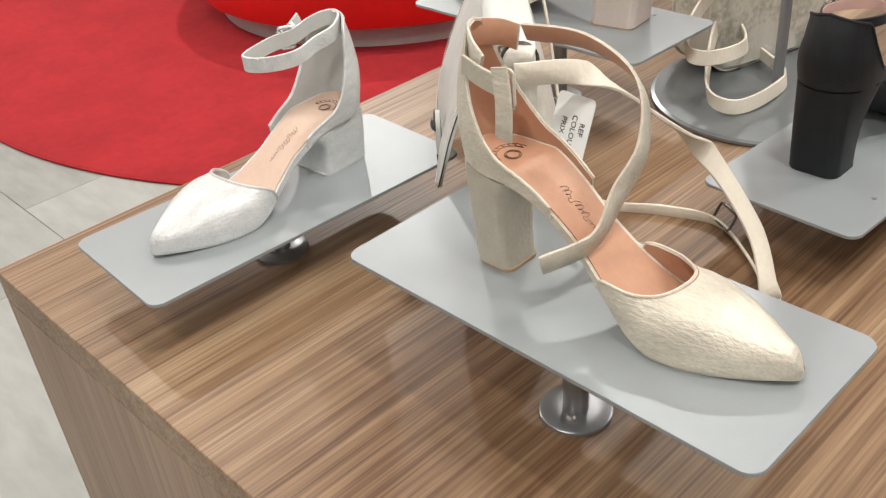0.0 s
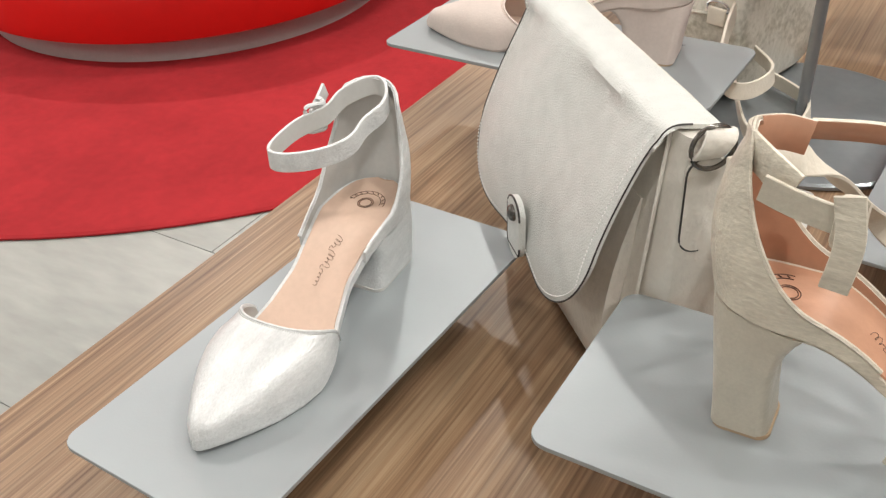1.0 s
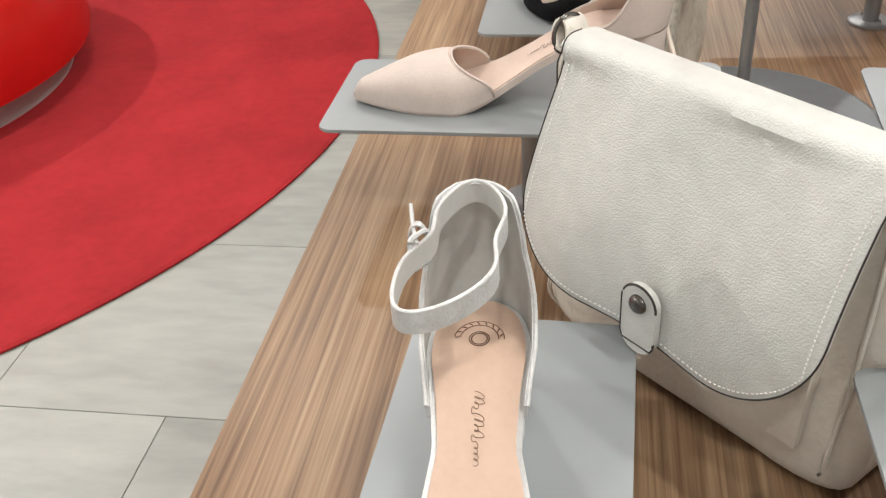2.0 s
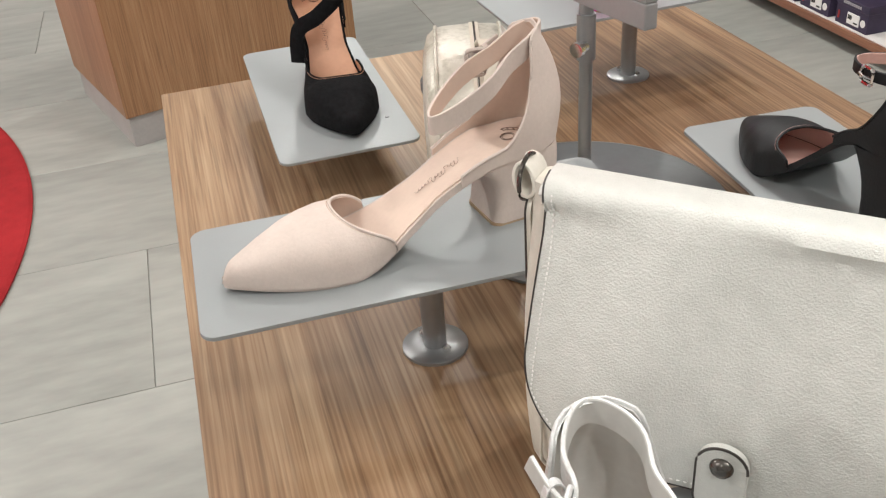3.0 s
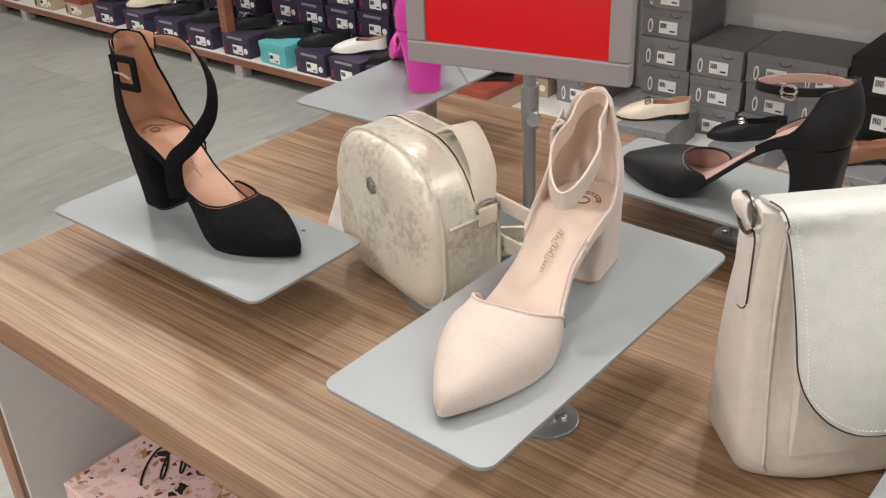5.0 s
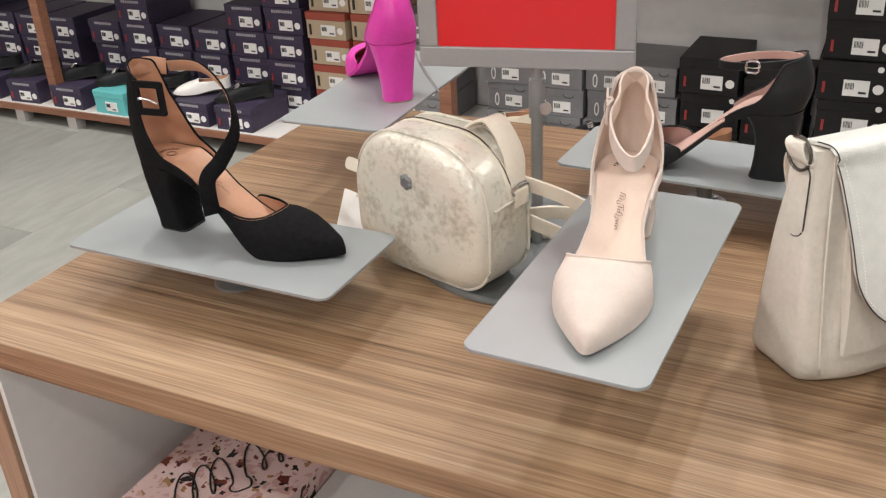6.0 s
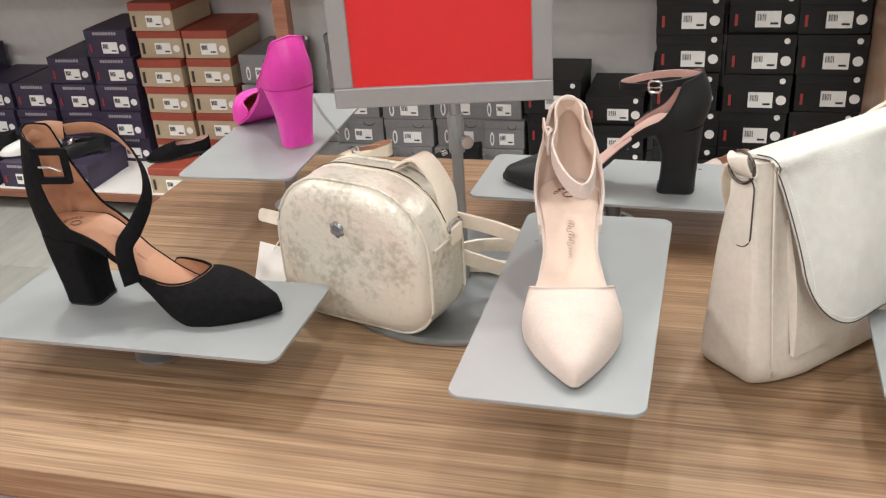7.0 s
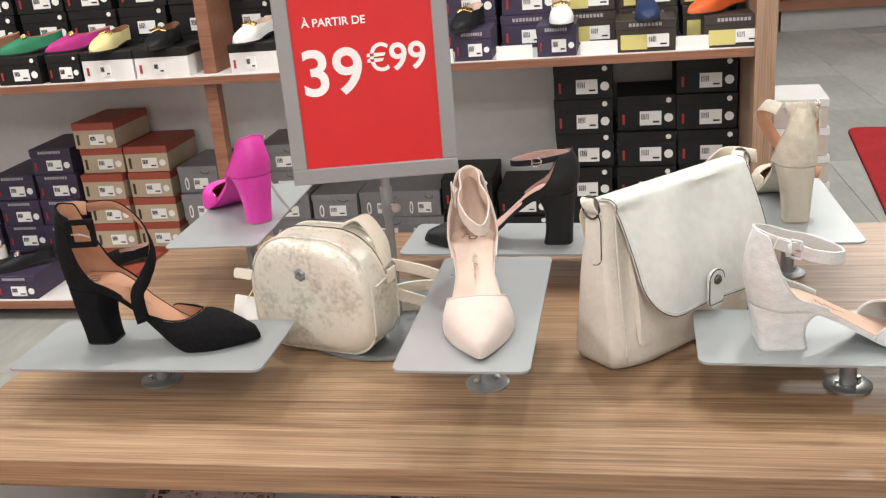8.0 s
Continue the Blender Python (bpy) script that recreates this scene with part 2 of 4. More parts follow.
def box(x0, x1, y0, y1, z0, z1, bev=0.0, seg=2, bm=None):
    bm = bm or bmesh.new()
    v = [bm.verts.new(p) for p in ((x0, y0, z0), (x1, y0, z0), (x1, y1, z0), (x0, y1, z0), (x0, y0, z1), (x1, y0, z1), (x1, y1, z1), (x0, y1, z1))]
    fs = [bm.faces.new([v[i] for i in f]) for f in ((0, 3, 2, 1), (4, 5, 6, 7), (0, 1, 5, 4), (1, 2, 6, 5), (2, 3, 7, 6), (3, 0, 4, 7))]
    if bev:
        es = list({e for f in fs for e in f.edges})
        bmesh.ops.bevel(bm, geom=es, offset=bev, segments=seg, affect="EDGES", profile=0.5)
    return bm


def lathe(profile, seg=32, bm=None, center=(0, 0, 0)):
    """Turned body from (radius, z) pairs, closed with caps."""
    bm = bm or bmesh.new()
    cx, cy, cz = center
    rings = [[bm.verts.new((cx + r * math.cos(2 * math.pi * i / seg), cy + r * math.sin(2 * math.pi * i / seg), cz + z)) for i in range(seg)] for r, z in profile]
    for a, b in zip(rings, rings[1:]):
        for i in range(seg):
            bm.faces.new((a[i], a[(i + 1) % seg], b[(i + 1) % seg], b[i]))
    bm.faces.new(rings[0][::-1])
    bm.faces.new(rings[-1])
    return bm


def loft(sections, closed=True, caps=True, bm=None):
    """Skin between rings of equal length."""
    bm = bm or bmesh.new()
    rings = [[bm.verts.new(p) for p in s] for s in sections]
    n = len(rings[0])
    for a, b in zip(rings, rings[1:]):
        for i in range(n if closed else n - 1):
            bm.faces.new((a[i], a[(i + 1) % n], b[(i + 1) % n], b[i]))
    if caps:
        bm.faces.new(rings[0][::-1])
        bm.faces.new(rings[-1])
    return bm


def shell(grid, thick, bm=None, taper=0):
    """A sheet of real thickness over a grid of points; material 0 outside, 1 inside."""
    bm = bm or bmesh.new()
    P = np.array(grid, float)
    du, dv = np.gradient(P, axis=0), np.gradient(P, axis=1)
    nr = np.cross(du, dv)
    ln = np.linalg.norm(nr, axis=2, keepdims=True)
    nr = np.where(ln > 1e-12, nr / np.maximum(ln, 1e-12), 0)
    depth = np.full(P.shape[1], float(thick))
    if taper:
        depth[-taper:] *= np.linspace(1, 0, taper)
    Q = P - nr * depth[None, :, None]
    nu, nv = P.shape[:2]
    A = [[bm.verts.new(P[i, j]) for j in range(nv)] for i in range(nu)]
    B = [[bm.verts.new(Q[i, j]) for j in range(nv)] for i in range(nu)]
    for i in range(nu - 1):
        for j in range(nv - 1):
            bm.faces.new((A[i][j], A[i + 1][j], A[i + 1][j + 1], A[i][j + 1]))
            f = bm.faces.new((B[i][j], B[i][j + 1], B[i + 1][j + 1], B[i + 1][j]))
            f.material_index = 1
    for i in range(nu - 1):
        for j in (0, nv - 1):
            bm.faces.new((A[i][j], A[i + 1][j], B[i + 1][j], B[i][j]))
    for j in range(nv - 1):
        for i in (0, nu - 1):
            bm.faces.new((A[i][j], A[i][j + 1], B[i][j + 1], B[i][j]))
    return bm


def spline(pts, n, closed=False):
    """Even samples on a smooth curve through the points."""
    P = [Vector(p) for p in pts]
    m = len(P)
    out = []
    spans = m if closed else m - 1
    for k in range(n):
        f = k / (n if closed else n - 1) * spans
        i = min(int(f), spans - 1)
        t = f - i
        if closed:
            a, b, c, d = (P[(i + q) % m] for q in (-1, 0, 1, 2))
        else:
            a, b, c, d = P[max(i - 1, 0)], P[i], P[i + 1], P[min(i + 2, m - 1)]
        out.append(0.5 * ((2 * b) + (c - a) * t + (2 * a - 5 * b + 4 * c - d) * t * t + (3 * b - a - 3 * c + d) * t * t * t))
    return out


def ribbon(pts, width, thick, side, closed=False, bm=None):
    """A flat strap along points; side(i, tangent) is the direction of its width."""
    bm = bm or bmesh.new()
    n = len(pts)
    rings = []
    for i, p in enumerate(pts):
        a, b = (pts[i - 1], pts[(i + 1) % n]) if closed else (pts[max(i - 1, 0)], pts[min(i + 1, n - 1)])
        tg = (b - a).normalized()
        w = Vector(side(i, tg))
        w = (w - tg * w.dot(tg)).normalized()
        nr = tg.cross(w)
        rings.append([bm.verts.new(p + w * sx * width / 2 + nr * sy * thick / 2) for sx, sy in ((-1, -0.6), (-0.93, -1), (0.93, -1), (1, -0.6), (1, 0.6), (0.93, 1), (-0.93, 1), (-1, 0.6))])
    k = len(rings[0])
    for i in range(n if closed else n - 1):
        a, b = rings[i], rings[(i + 1) % n]
        for j in range(k):
            f = bm.faces.new((a[j], a[(j + 1) % k], b[(j + 1) % k], b[j]))
            f.material_index = 1 if j in (0, 1, 2) else 0
    if not closed:
        bm.faces.new(rings[0][::-1])
        bm.faces.new(rings[-1])
    return bm


def tube(pts, r, seg=8, closed=False, bm=None):
    bm = bm or bmesh.new()
    n = len(pts)
    rings = []
    for i, p in enumerate(pts):
        a, b = (pts[i - 1], pts[(i + 1) % n]) if closed else (pts[max(i - 1, 0)], pts[min(i + 1, n - 1)])
        tg = (b - a).normalized()
        u = tg.orthogonal().normalized() if abs(tg.z) > 0.95 else tg.cross(Vector((0, 0, 1))).normalized()
        v = tg.cross(u)
        rings.append([bm.verts.new(p + (u * math.cos(2 * math.pi * j / seg) + v * math.sin(2 * math.pi * j / seg)) * r) for j in range(seg)])
    for i in range(n if closed else n - 1):
        a, b = rings[i], rings[(i + 1) % n]
        for j in range(seg):
            bm.faces.new((a[j], a[(j + 1) % seg], b[(j + 1) % seg], b[j]))
    if not closed:
        bm.faces.new(rings[0][::-1])
        bm.faces.new(rings[-1])
    return bm


def rounded_rect(w, h, r, seg=6):
    """Corner-rounded rectangle outline round the origin, as (x, y)."""
    out = []
    for cx, cy, a0 in ((w / 2 - r, h / 2 - r, 0), (-w / 2 + r, h / 2 - r, 90), (-w / 2 + r, -h / 2 + r, 180), (w / 2 - r, -h / 2 + r, 270)):
        for k in range(seg + 1):
            a = radians(a0 + 90 * k / seg)
            out.append((cx + r * math.cos(a), cy + r * math.sin(a)))
    return out


def empty(name, m, label, category, group="", kind=""):
    ob = new(name)
    ob.empty_display_size = 0.05
    ob.matrix_basis = m
    return tagged(ob, label, category, group, kind)


def smooth01(t):
    t = max(0.0, min(1.0, t))
    return t * t * (3 - 2 * t)


# ---- structure ----
def structure(name, bm, material, kind="structure", smooth=False):
    return tagged(part(name, bm, material, smooth=smooth), kind=kind)


X0, X1, Y0, Y1, CEIL = -8.0, 4.5, -5.0, 9.6, 3.2
floor = structure("floor", box(X0, X1, Y0, Y1, -0.1, -0.004), M["grout"])
# Ceiling and walls: added shell, mostly unseen, closing the store to bounce light.
structure("ceiling", box(X0, X1, Y0, Y1, CEIL, CEIL + 0.1), M["wall"])
structure("wall_north", box(X0, X1, Y1, Y1 + 0.15, 0, CEIL), M["wall"])
structure("wall_south", box(X0, X1, Y0 - 0.15, Y0, 0, CEIL), M["wall"])
structure("wall_west", box(X0 - 0.15, X0, Y0, Y1, 0, CEIL), M["wall"])
structure("wall_east", box(X1, X1 + 0.15, Y0, Y1, 0, CEIL), M["wall"])

# unseen ceiling lights: some inferred from the table's shadows, others added as fill
for k, (lx, ly, power) in enumerate(((-1.75, 1.15, 27), (-0.85, 1.5, 22), (-0.1, 1.2, 24), (0.95, 0.3, 20), (-3.3, 1.3, 30), (-2.6, -0.9, 34), (-0.6, -1.6, 30), (1.5, 1.7, 36), (-4.6, 0.8, 42), (-3.0, -3.2, 85), (0.2, -4.0, 80), (1.6, 6.0, 75), (0.9, 4.2, 40), (2.6, -2.5, 40), (-6.2, -2.6, 40))):
    lamp = bpy.data.lights.new("ceiling_lamp", "AREA")
    lamp.shape, lamp.size, lamp.size_y, lamp.energy, lamp.color = "RECTANGLE", 0.09, 0.09, power, (1.0, 0.975, 0.925)
    lo = new("ceiling_lamp", lamp)
    lo.matrix_basis = pose(lx, ly, CEIL - 0.03)
    fix = empty("ceiling_light", pose(lx, ly, CEIL), "unseen square white recessed ceiling light, placed to light the store", "ceiling light", "ceiling lights")
    part("frame", loft([[(x, y, z) for x, y in rounded_rect(s, s, 0.02)] for s, z in ((0.36, 0.0), (0.36, -0.012), (0.28, -0.012), (0.28, 0.0))], caps=False), M["white"], fix)
    part("diffuser", box(-0.14, 0.14, -0.14, 0.14, -0.008, -0.002), M["glow"], fix)


# ---- round red rug, round red seat ----
rug = lathe([(1.928, 0.0), (1.942, 0.003), (1.942, 0.008), (1.932, 0.012)], 160)
tagged(part("rug", rug, M["red_rug"], at=pose(-2.611, -2.436, 0.0)), "large round bright red short-pile rug on grey tiles", "rug")
seat = empty("round_seat", pose(-2.555, -2.365, 0.012), "round red upholstered store seat on grey plinth, standing on red rug", "seat")
part("plinth", lathe([(0.75, 0), (0.79, 0.0), (0.79, 0.085), (0.75, 0.085)], 96), M["plinth"], seat)
part("cushion", lathe([(0.745, 0.085), (0.84, 0.085), (0.872, 0.10), (0.882, 0.14), (0.882, 0.36), (0.867, 0.41), (0.82, 0.44), (0.47, 0.452)], 96), M["red_seat"], seat, smooth=True)

# ---- low wooden counter across the aisle ----
cab = empty("counter", pose(-3.24, 0.613, 0, 0, 0, 17), "low walnut laminate store counter on grey plinth", "counter")
part("body", box(-0.62, 0, -0.85, 0, 0.105, 1.05, 0.002), M["wood_cab"], cab)
part("plinth", box(-0.60, -0.012, -0.84, -0.012, 0, 0.105), M["plinth"], cab)
part("top", box(-0.64, 0.015, -0.865, 0.015, 1.05, 1.08, 0.002), M["wood_cab"], cab)

# ---- display table ----
TX0, TX1, TD = -1.215, 0.0, 0.737
table = empty("display_table", pose(0, 0, 0), "walnut laminate display table, open front with white inside", "table")
part("tabletop", box(TX0, TX1, 0, TD, TOP - 0.033, TOP, 0.0012), M["wood"], table, "walnut laminate tabletop with dark straight grain")
part("side_panel", box(TX0, TX0 + 0.03, 0.002, TD - 0.002, 0.0, TOP - 0.033), M["wood_side"], table)
part("side_panel", box(TX1 - 0.03, TX1, 0.002, TD - 0.002, 0.0, TOP - 0.033), M["wood_side"], table)
part("lining_panel", box(TX0 + 0.03, TX0 + 0.036, 0.008, TD - 0.02, 0.16, TOP - 0.033), M["white"], table, "white laminate inside face")
part("lining_panel", box(TX1 - 0.036, TX1 - 0.03, 0.008, TD - 0.02, 0.16, TOP - 0.033), M["white"], table, "white laminate inside face")
part("back_panel", box(TX0 + 0.03, TX1 - 0.03, TD - 0.02, TD - 0.004, 0.1, TOP - 0.033), M["white"], table, "white laminate back")
part("shelf", box(TX0 + 0.03, TX1 - 0.03, 0.01, TD - 0.02, 0.13, 0.16), M["wood"], table)
part("kickboard", box(TX0 + 0.03, TX1 - 0.03, 0.03, 0.045, 0.0, 0.13), M["wood_side"], table)


def scribble(width, height, n, seed, r=0.0009):
    """Looping handwriting-like flourish as a thin raised line, lying in x, y."""
    rnd = random.Random(seed)
    amp = [1.0 if k == 0 or rnd.random() < 0.28 else 0.36 + 0.12 * rnd.random() for k in range(n + 2)]
    step = width / n
    pts = []
    for q in range(n * 14 + 1):
        th = q / 14
        k = int(th)
        a = amp[k] + (amp[k + 1] - amp[k]) * smooth01((th - k - 0.5) * 2)
        y = height * a * 0.5 * (1 - math.cos(2 * math.pi * th)) * (1 if k % 5 != 3 else -0.7)
        pts.append(Vector((width * (th / n - 0.5) - step * 0.34 * math.sin(2 * math.pi * th) + 0.35 * y, y - height * 0.25, 0)))
    return tube(pts, r, 4)


# shoe boxes stored under the tabletop
def terrazzo_box():
    ob = empty("shoe_box", pose(0, 0, -50), "pale pink terrazzo-print shoe box with black script, under table", "shoe box", "shoe boxes under the table")
    part("body", box(-0.086, 0.086, 0, 0.30, 0, 0.098, 0.0015), M["terrazzo"], ob)
    part("lid", box(-0.089, 0.089, -0.003, 0.303, 0.075, 0.112, 0.002), M["terrazzo"], ob)
    part("script_mark", scribble(0.15, 0.055, 7, 4, 0.0012), M["bar"], ob, "black script flourish", at=pose(0.01, 0.12, 0.1132, 0, 0, 62))
    part("script_mark", scribble(0.12, 0.04, 6, 9, 0.0009), M["bar"], ob, "black script flourish", at=pose(0, -0.0042, 0.045, 90, 0, 0))
    return ob


tb = terrazzo_box()
for k, bx in enumerate((-1.034, -0.68, -0.497, -0.312, -0.13)):
    for lv in range(4):
        copy_thing(tb, pose(bx + 0.004 * math.sin(7.0 * k + lv), 0.03 + 0.012 * math.sin(3.0 * k + 2 * lv), 0.16 + 0.1125 * lv, 0, 0, 1.2 * math.sin(5 * k + lv)))
for lv in range(4):
    wb = empty("shoe_box", pose(-0.862, 0.045 + 0.006 * lv, 0.16 + 0.105 * lv, 0, 0, 1), "plain white card shoe box stored under table", "shoe box", "shoe boxes under the table")
    part("body", box(-0.075, 0.075, 0, 0.29, 0, 0.092, 0.0015), M["white_box"], wb)
    part("lid", box(-0.078, 0.078, -0.003, 0.293, 0.070, 0.1045, 0.002), M["white_box"], wb)
for o in (tb, *tb.children_recursive):
    bpy.data.objects.remove(o)


# ---- display stands: round foot, post, flat plate ----
def stand(cx, cy, z, rot, px, py, label, lx=0.318, ly=0.139):
    ob = empty("display_stand", pose(px, py, TOP), label, "display stand", "display stands on the table")
    h = z - TOP
    part("foot", lathe([(0.0255, 0.0), (0.0255, 0.0025), (0.024, 0.0035), (0.011, 0.0035)], 40), M["steel"], ob, "round steel foot", smooth=True)
    part("post", lathe([(0.009, 0.003), (0.009, h - 0.0035)], 24), M["steel"], ob, smooth=True)
    for a in (25, 205):
        c = (0.0135 * math.cos(radians(a)), 0.0135 * math.sin(radians(a)), 0.0035)
        part("screw", lathe([(0.0035, 0), (0.0035, 0.003), (0.002, 0.0045)], 10, center=c), M["chrome"], ob)
    o = rounded_rect(lx, ly, 0.011)
    bm = loft([[(x * s, y * s, zz) for x, y in o] for s, zz in ((0.998, -0.003), (1, -0.0025), (1, -0.0006), (0.998, 0.0))])
    part("plate", bm, M["plate"], ob, "rectangular satin grey steel plate with rounded corners", at=pose(cx - px, cy - py, h, 0, 0, rot))
    part("screw", lathe([(0.0022, -0.0002), (0.0018, 0.0007)], 10), M["steel"], ob, at=pose(cx - px, cy - py, h, 0, 0, rot) @ pose(0.30 * lx, 0.36 * ly, 0))
    return ob


PLATES = {
    "A": (-0.998, 0.1765, 0.905, 0, -1.004, 0.187), "C": (-0.5925, 0.178, 0.951, 89, -0.592, 0.183),
    "E": (-0.196, 0.190, 0.907, 178, -0.192, 0.185), "G": (-0.203, 0.527, 0.951, 90, -0.199, 0.521),
    "D": (-1.008, 0.540, 0.957, 92, -1.013, 0.552), "F": (-0.594, 0.540, 0.905, -3, -0.594, 0.545),
}
for key, what in (("A", "black suede shoe"), ("C", "nude shoe"), ("E", "silver shoe"), ("G", "champagne shoe"), ("D", "magenta shoe"), ("F", "black leather shoe")):
    stand(*PLATES[key], "grey steel plate stand on round foot, carrying a " + what)


# ---- shoes ----
def shoe(name, m, label, L=0.225, hh=0.055, hb=0.085, out="silver", lin="silver_in", ins="peach_in", heel_mat=None, sole="silver",
         heel=(0.004, 0.052, 0.021), strap="ring", buckle="chrome", tip="sole", vamp_back=0.50, vamp_front=0.63, lean=0.004, narrow=0.16, ring=0.0238, wide=1.0, droop=0.01, syaw=0.0, end=(0.094, 0.097), reach=0.0, ring_len=0.047, slant=0.0, sag=0.0, heel_round=0.15, crest=0.30):
    """A pointed closed-toe shoe on a block heel; x runs from the heel's back to the toe, z up from its support."""
    ob = empty(name, m, label, "shoe", "shoes on the display table")
    ts = [0, 0.006, 0.02, 0.045, 0.08, 0.13, 0.2, 0.3, 0.4, 0.5, 0.6, 0.68, 0.75, 0.82, 0.88, 0.93, 0.97, 0.99, 1.0]
    ws = [0, 0.0085, 0.0145, 0.0205, 0.0245, 0.0268, 0.0270, 0.0235, 0.0215, 0.0262, 0.0338, 0.0366, 0.0340, 0.0280, 0.0208, 0.0138, 0.0078, 0.0045, 0.0008]

    def half(t):
        return float(np.interp(t, ts, ws)) * wide

    def prof(t):
        s = 0.65 * smooth01((t - 0.2) / 0.46) + 0.35 * max(0, min(1, (t - 0.2) / 0.46))
        return 0.007 + (hh - 0.007) * (1 - s) + 0.004 * max(0, (t - 0.72) / 0.28) ** 2 - 0.003 * smooth01(t / 0.16) * (1 - s)

    st = [i / 44 for i in range(45)]
    st = sorted(set(st + [0.006, 0.012, 0.035, 0.985, 0.995]))

    def slab(grow, dz0, dz1, t0=0.0, t1=1.0, crown=0.0):
        secs = []
        for t in st:
            if t < t0 or t > t1:
                continue
            w = max(half(t) + grow, 0.0008)
            z = prof(t)
            x = t * L + (grow if t > 0.99 else -grow if t < 0.002 else 0)
            secs.append([(x, -w, z + dz0), (x, w, z + dz0), (x, w, z + dz1), (x, w * 0.5, z + dz1 + crown), (x, -w * 0.5, z + dz1 + crown), (x, -w, z + dz1)])
        return loft(secs)

    part("sole", slab(0.0006, -0.0072, -0.0008, 0.0, 1.0, -0.0025), M[sole], ob, smooth=True)
    part("insole", slab(-0.0022, -0.003, 0.0, 0.0, 0.93, -0.0008), M[ins], ob, "smooth leather insole with printed script mark", smooth=True)

    # toe cap
    hs = ((0.30, 0.40, 0.5, 0.6, 0.7, 0.8, 0.88, 0.94, 0.98, 1.0), (0.038, 0.038, 0.039, 0.0395, 0.0375, 0.0320, 0.0245, 0.018, 0.0135, 0.0115))
    na, ns = 33, 32
    grid = []
    for i in range(na):
        th = -1 + 2 * i / (na - 1)
        a = abs(th)
        back = vamp_back + (vamp_front - vamp_back) * max(0.0, math.cos(a * math.pi / 2)) ** 1.25 + slant * math.sin(th * math.pi / 2)
        row = []
        for j in range(ns):
            t = back + (1 - back) * (1 - (1 - j / (ns - 1)) ** 1.35)
            tip_round = math.sqrt(max(0.0, 1 - max(0.0, (t - 0.965) / 0.035) ** 2))
            w, h = (half(t) + 0.0022) * (0.15 + 0.85 * tip_round), float(np.interp(t, *hs)) * tip_round
            ang = th * math.pi / 2
            y = w * math.copysign(abs(math.sin(ang)) ** 0.90, ang)
            zz = prof(t) - 0.0045 + h * max(0.0, math.cos(ang)) ** 0.60 * (0.80 + 0.2 * smooth01((t - 0.5) / 0.3))
            if j == ns - 1:
                y, zz = 0.0, prof(1) - 0.0045
            row.append((t * L + (0.0015 if t > 0.999 else 0), y, zz))
        grid.append(row)
    cap = shell(grid, -0.0016, taper=6)
    bmesh.ops.remove_doubles(cap, verts=cap.verts, dist=0.00002)
    part("toe_cap", cap, [M[out], M[lin]], ob, smooth=True)
    # piping along the topline
    part("topline_binding", tube([Vector(g[0]) for g in grid], 0.0011, 6), M[out], ob, smooth=True)
    line = spline([Vector(g[0]).lerp(Vector(g[1]), 0.55) + Vector((0, 0, 0.0002)) for g in grid[5:-5]], 121)
    st_bm = bmesh.new()
    for k in range(0, 120, 2):
        tube([line[k], line[k + 1]], 0.00035, 4, False, st_bm)
    tagged(part("topline_stitching", st_bm, M[lin], ob), kind="stuff")

    # heel counter
    nu, nk = 41, 14
    grid = []
    for i in range(nu):
        u = -1 + 2 * i / (nu - 1)
        a = abs(u)
        t = 0.33 * a ** 1.7
        w = half(t) + 0.0024
        fall = smooth01((a - crest) / (0.78 - crest))
        ht = 0.004 + (hb - 0.016) * (1 - fall) + 0.012 * (1 - a) ** 0.7 * (0.35 + 0.65 * (1 - a))
        row = []
        for k in range(nk):
            q = k / (nk - 1)
            z = prof(t) - 0.0045 + q * (ht + 0.0045)
            zr = q * (ht / hb)
            belly = 1 + 0.07 * math.sin(math.pi * min(1, zr * 1.6)) - narrow * zr
            row.append((t * L - 0.0024 * (1 - a) - 0.0075 * math.sin(math.pi * zr) * (1 - a) + lean * zr * zr * (1 - 0.4 * a), math.copysign(w, u) * belly if a > 1e-6 else 0.0, z))
        grid.append(row)
    ctr = part("heel_counter", shell(grid, -0.0018), [M[out], M[lin]], ob, smooth=True)
    part("counter_binding", tube([Vector(r[-1]) for r in grid], 0.0012, 6), M[out], ob, smooth=True)

    # block heel
    x0, x1, hw = heel
    secs = []
    for q in (0.0, 0.03, 0.12, 0.28, 0.45, 0.62, 0.76, 0.88, 0.95, 1.0):
        xa = x0 + 0.003 - (x0 + 0.0052) * q ** 1.5
        xb = x1 - 0.003 * math.sin(math.pi * q) + 0.011 * q ** 5
        e = q ** 1.7
        rim = []
        for ox, oy in rounded_rect(1, 1, heel_round, 6):
            x = (xa + xb) / 2 + ox * (xb - xa)
            seat_y = math.copysign(min(1.0, abs(oy) * 2.15), oy) * (half(max(0.004, (x + 0.0024) / L)) + 0.0021)
            y = oy * 2 * hw * (1 - e) + seat_y * e
            rim.append((x, y, 0.0018 + q * (prof(max(0.0, x) / L) - 0.0082)))
        secs.append(rim)
    part("heel", loft(secs), M[heel_mat or out], ob, "covered block heel", smooth=True)
    part("heel_tip", loft([[((x0 + 0.005 + x1) / 2 + ox * (x1 - x0 - 0.003), oy * 2 * (hw - 0.0002), z) for ox, oy in rounded_rect(1, 1, heel_round, 6)] for z in (0.0, 0.0022)]), M[tip], ob)

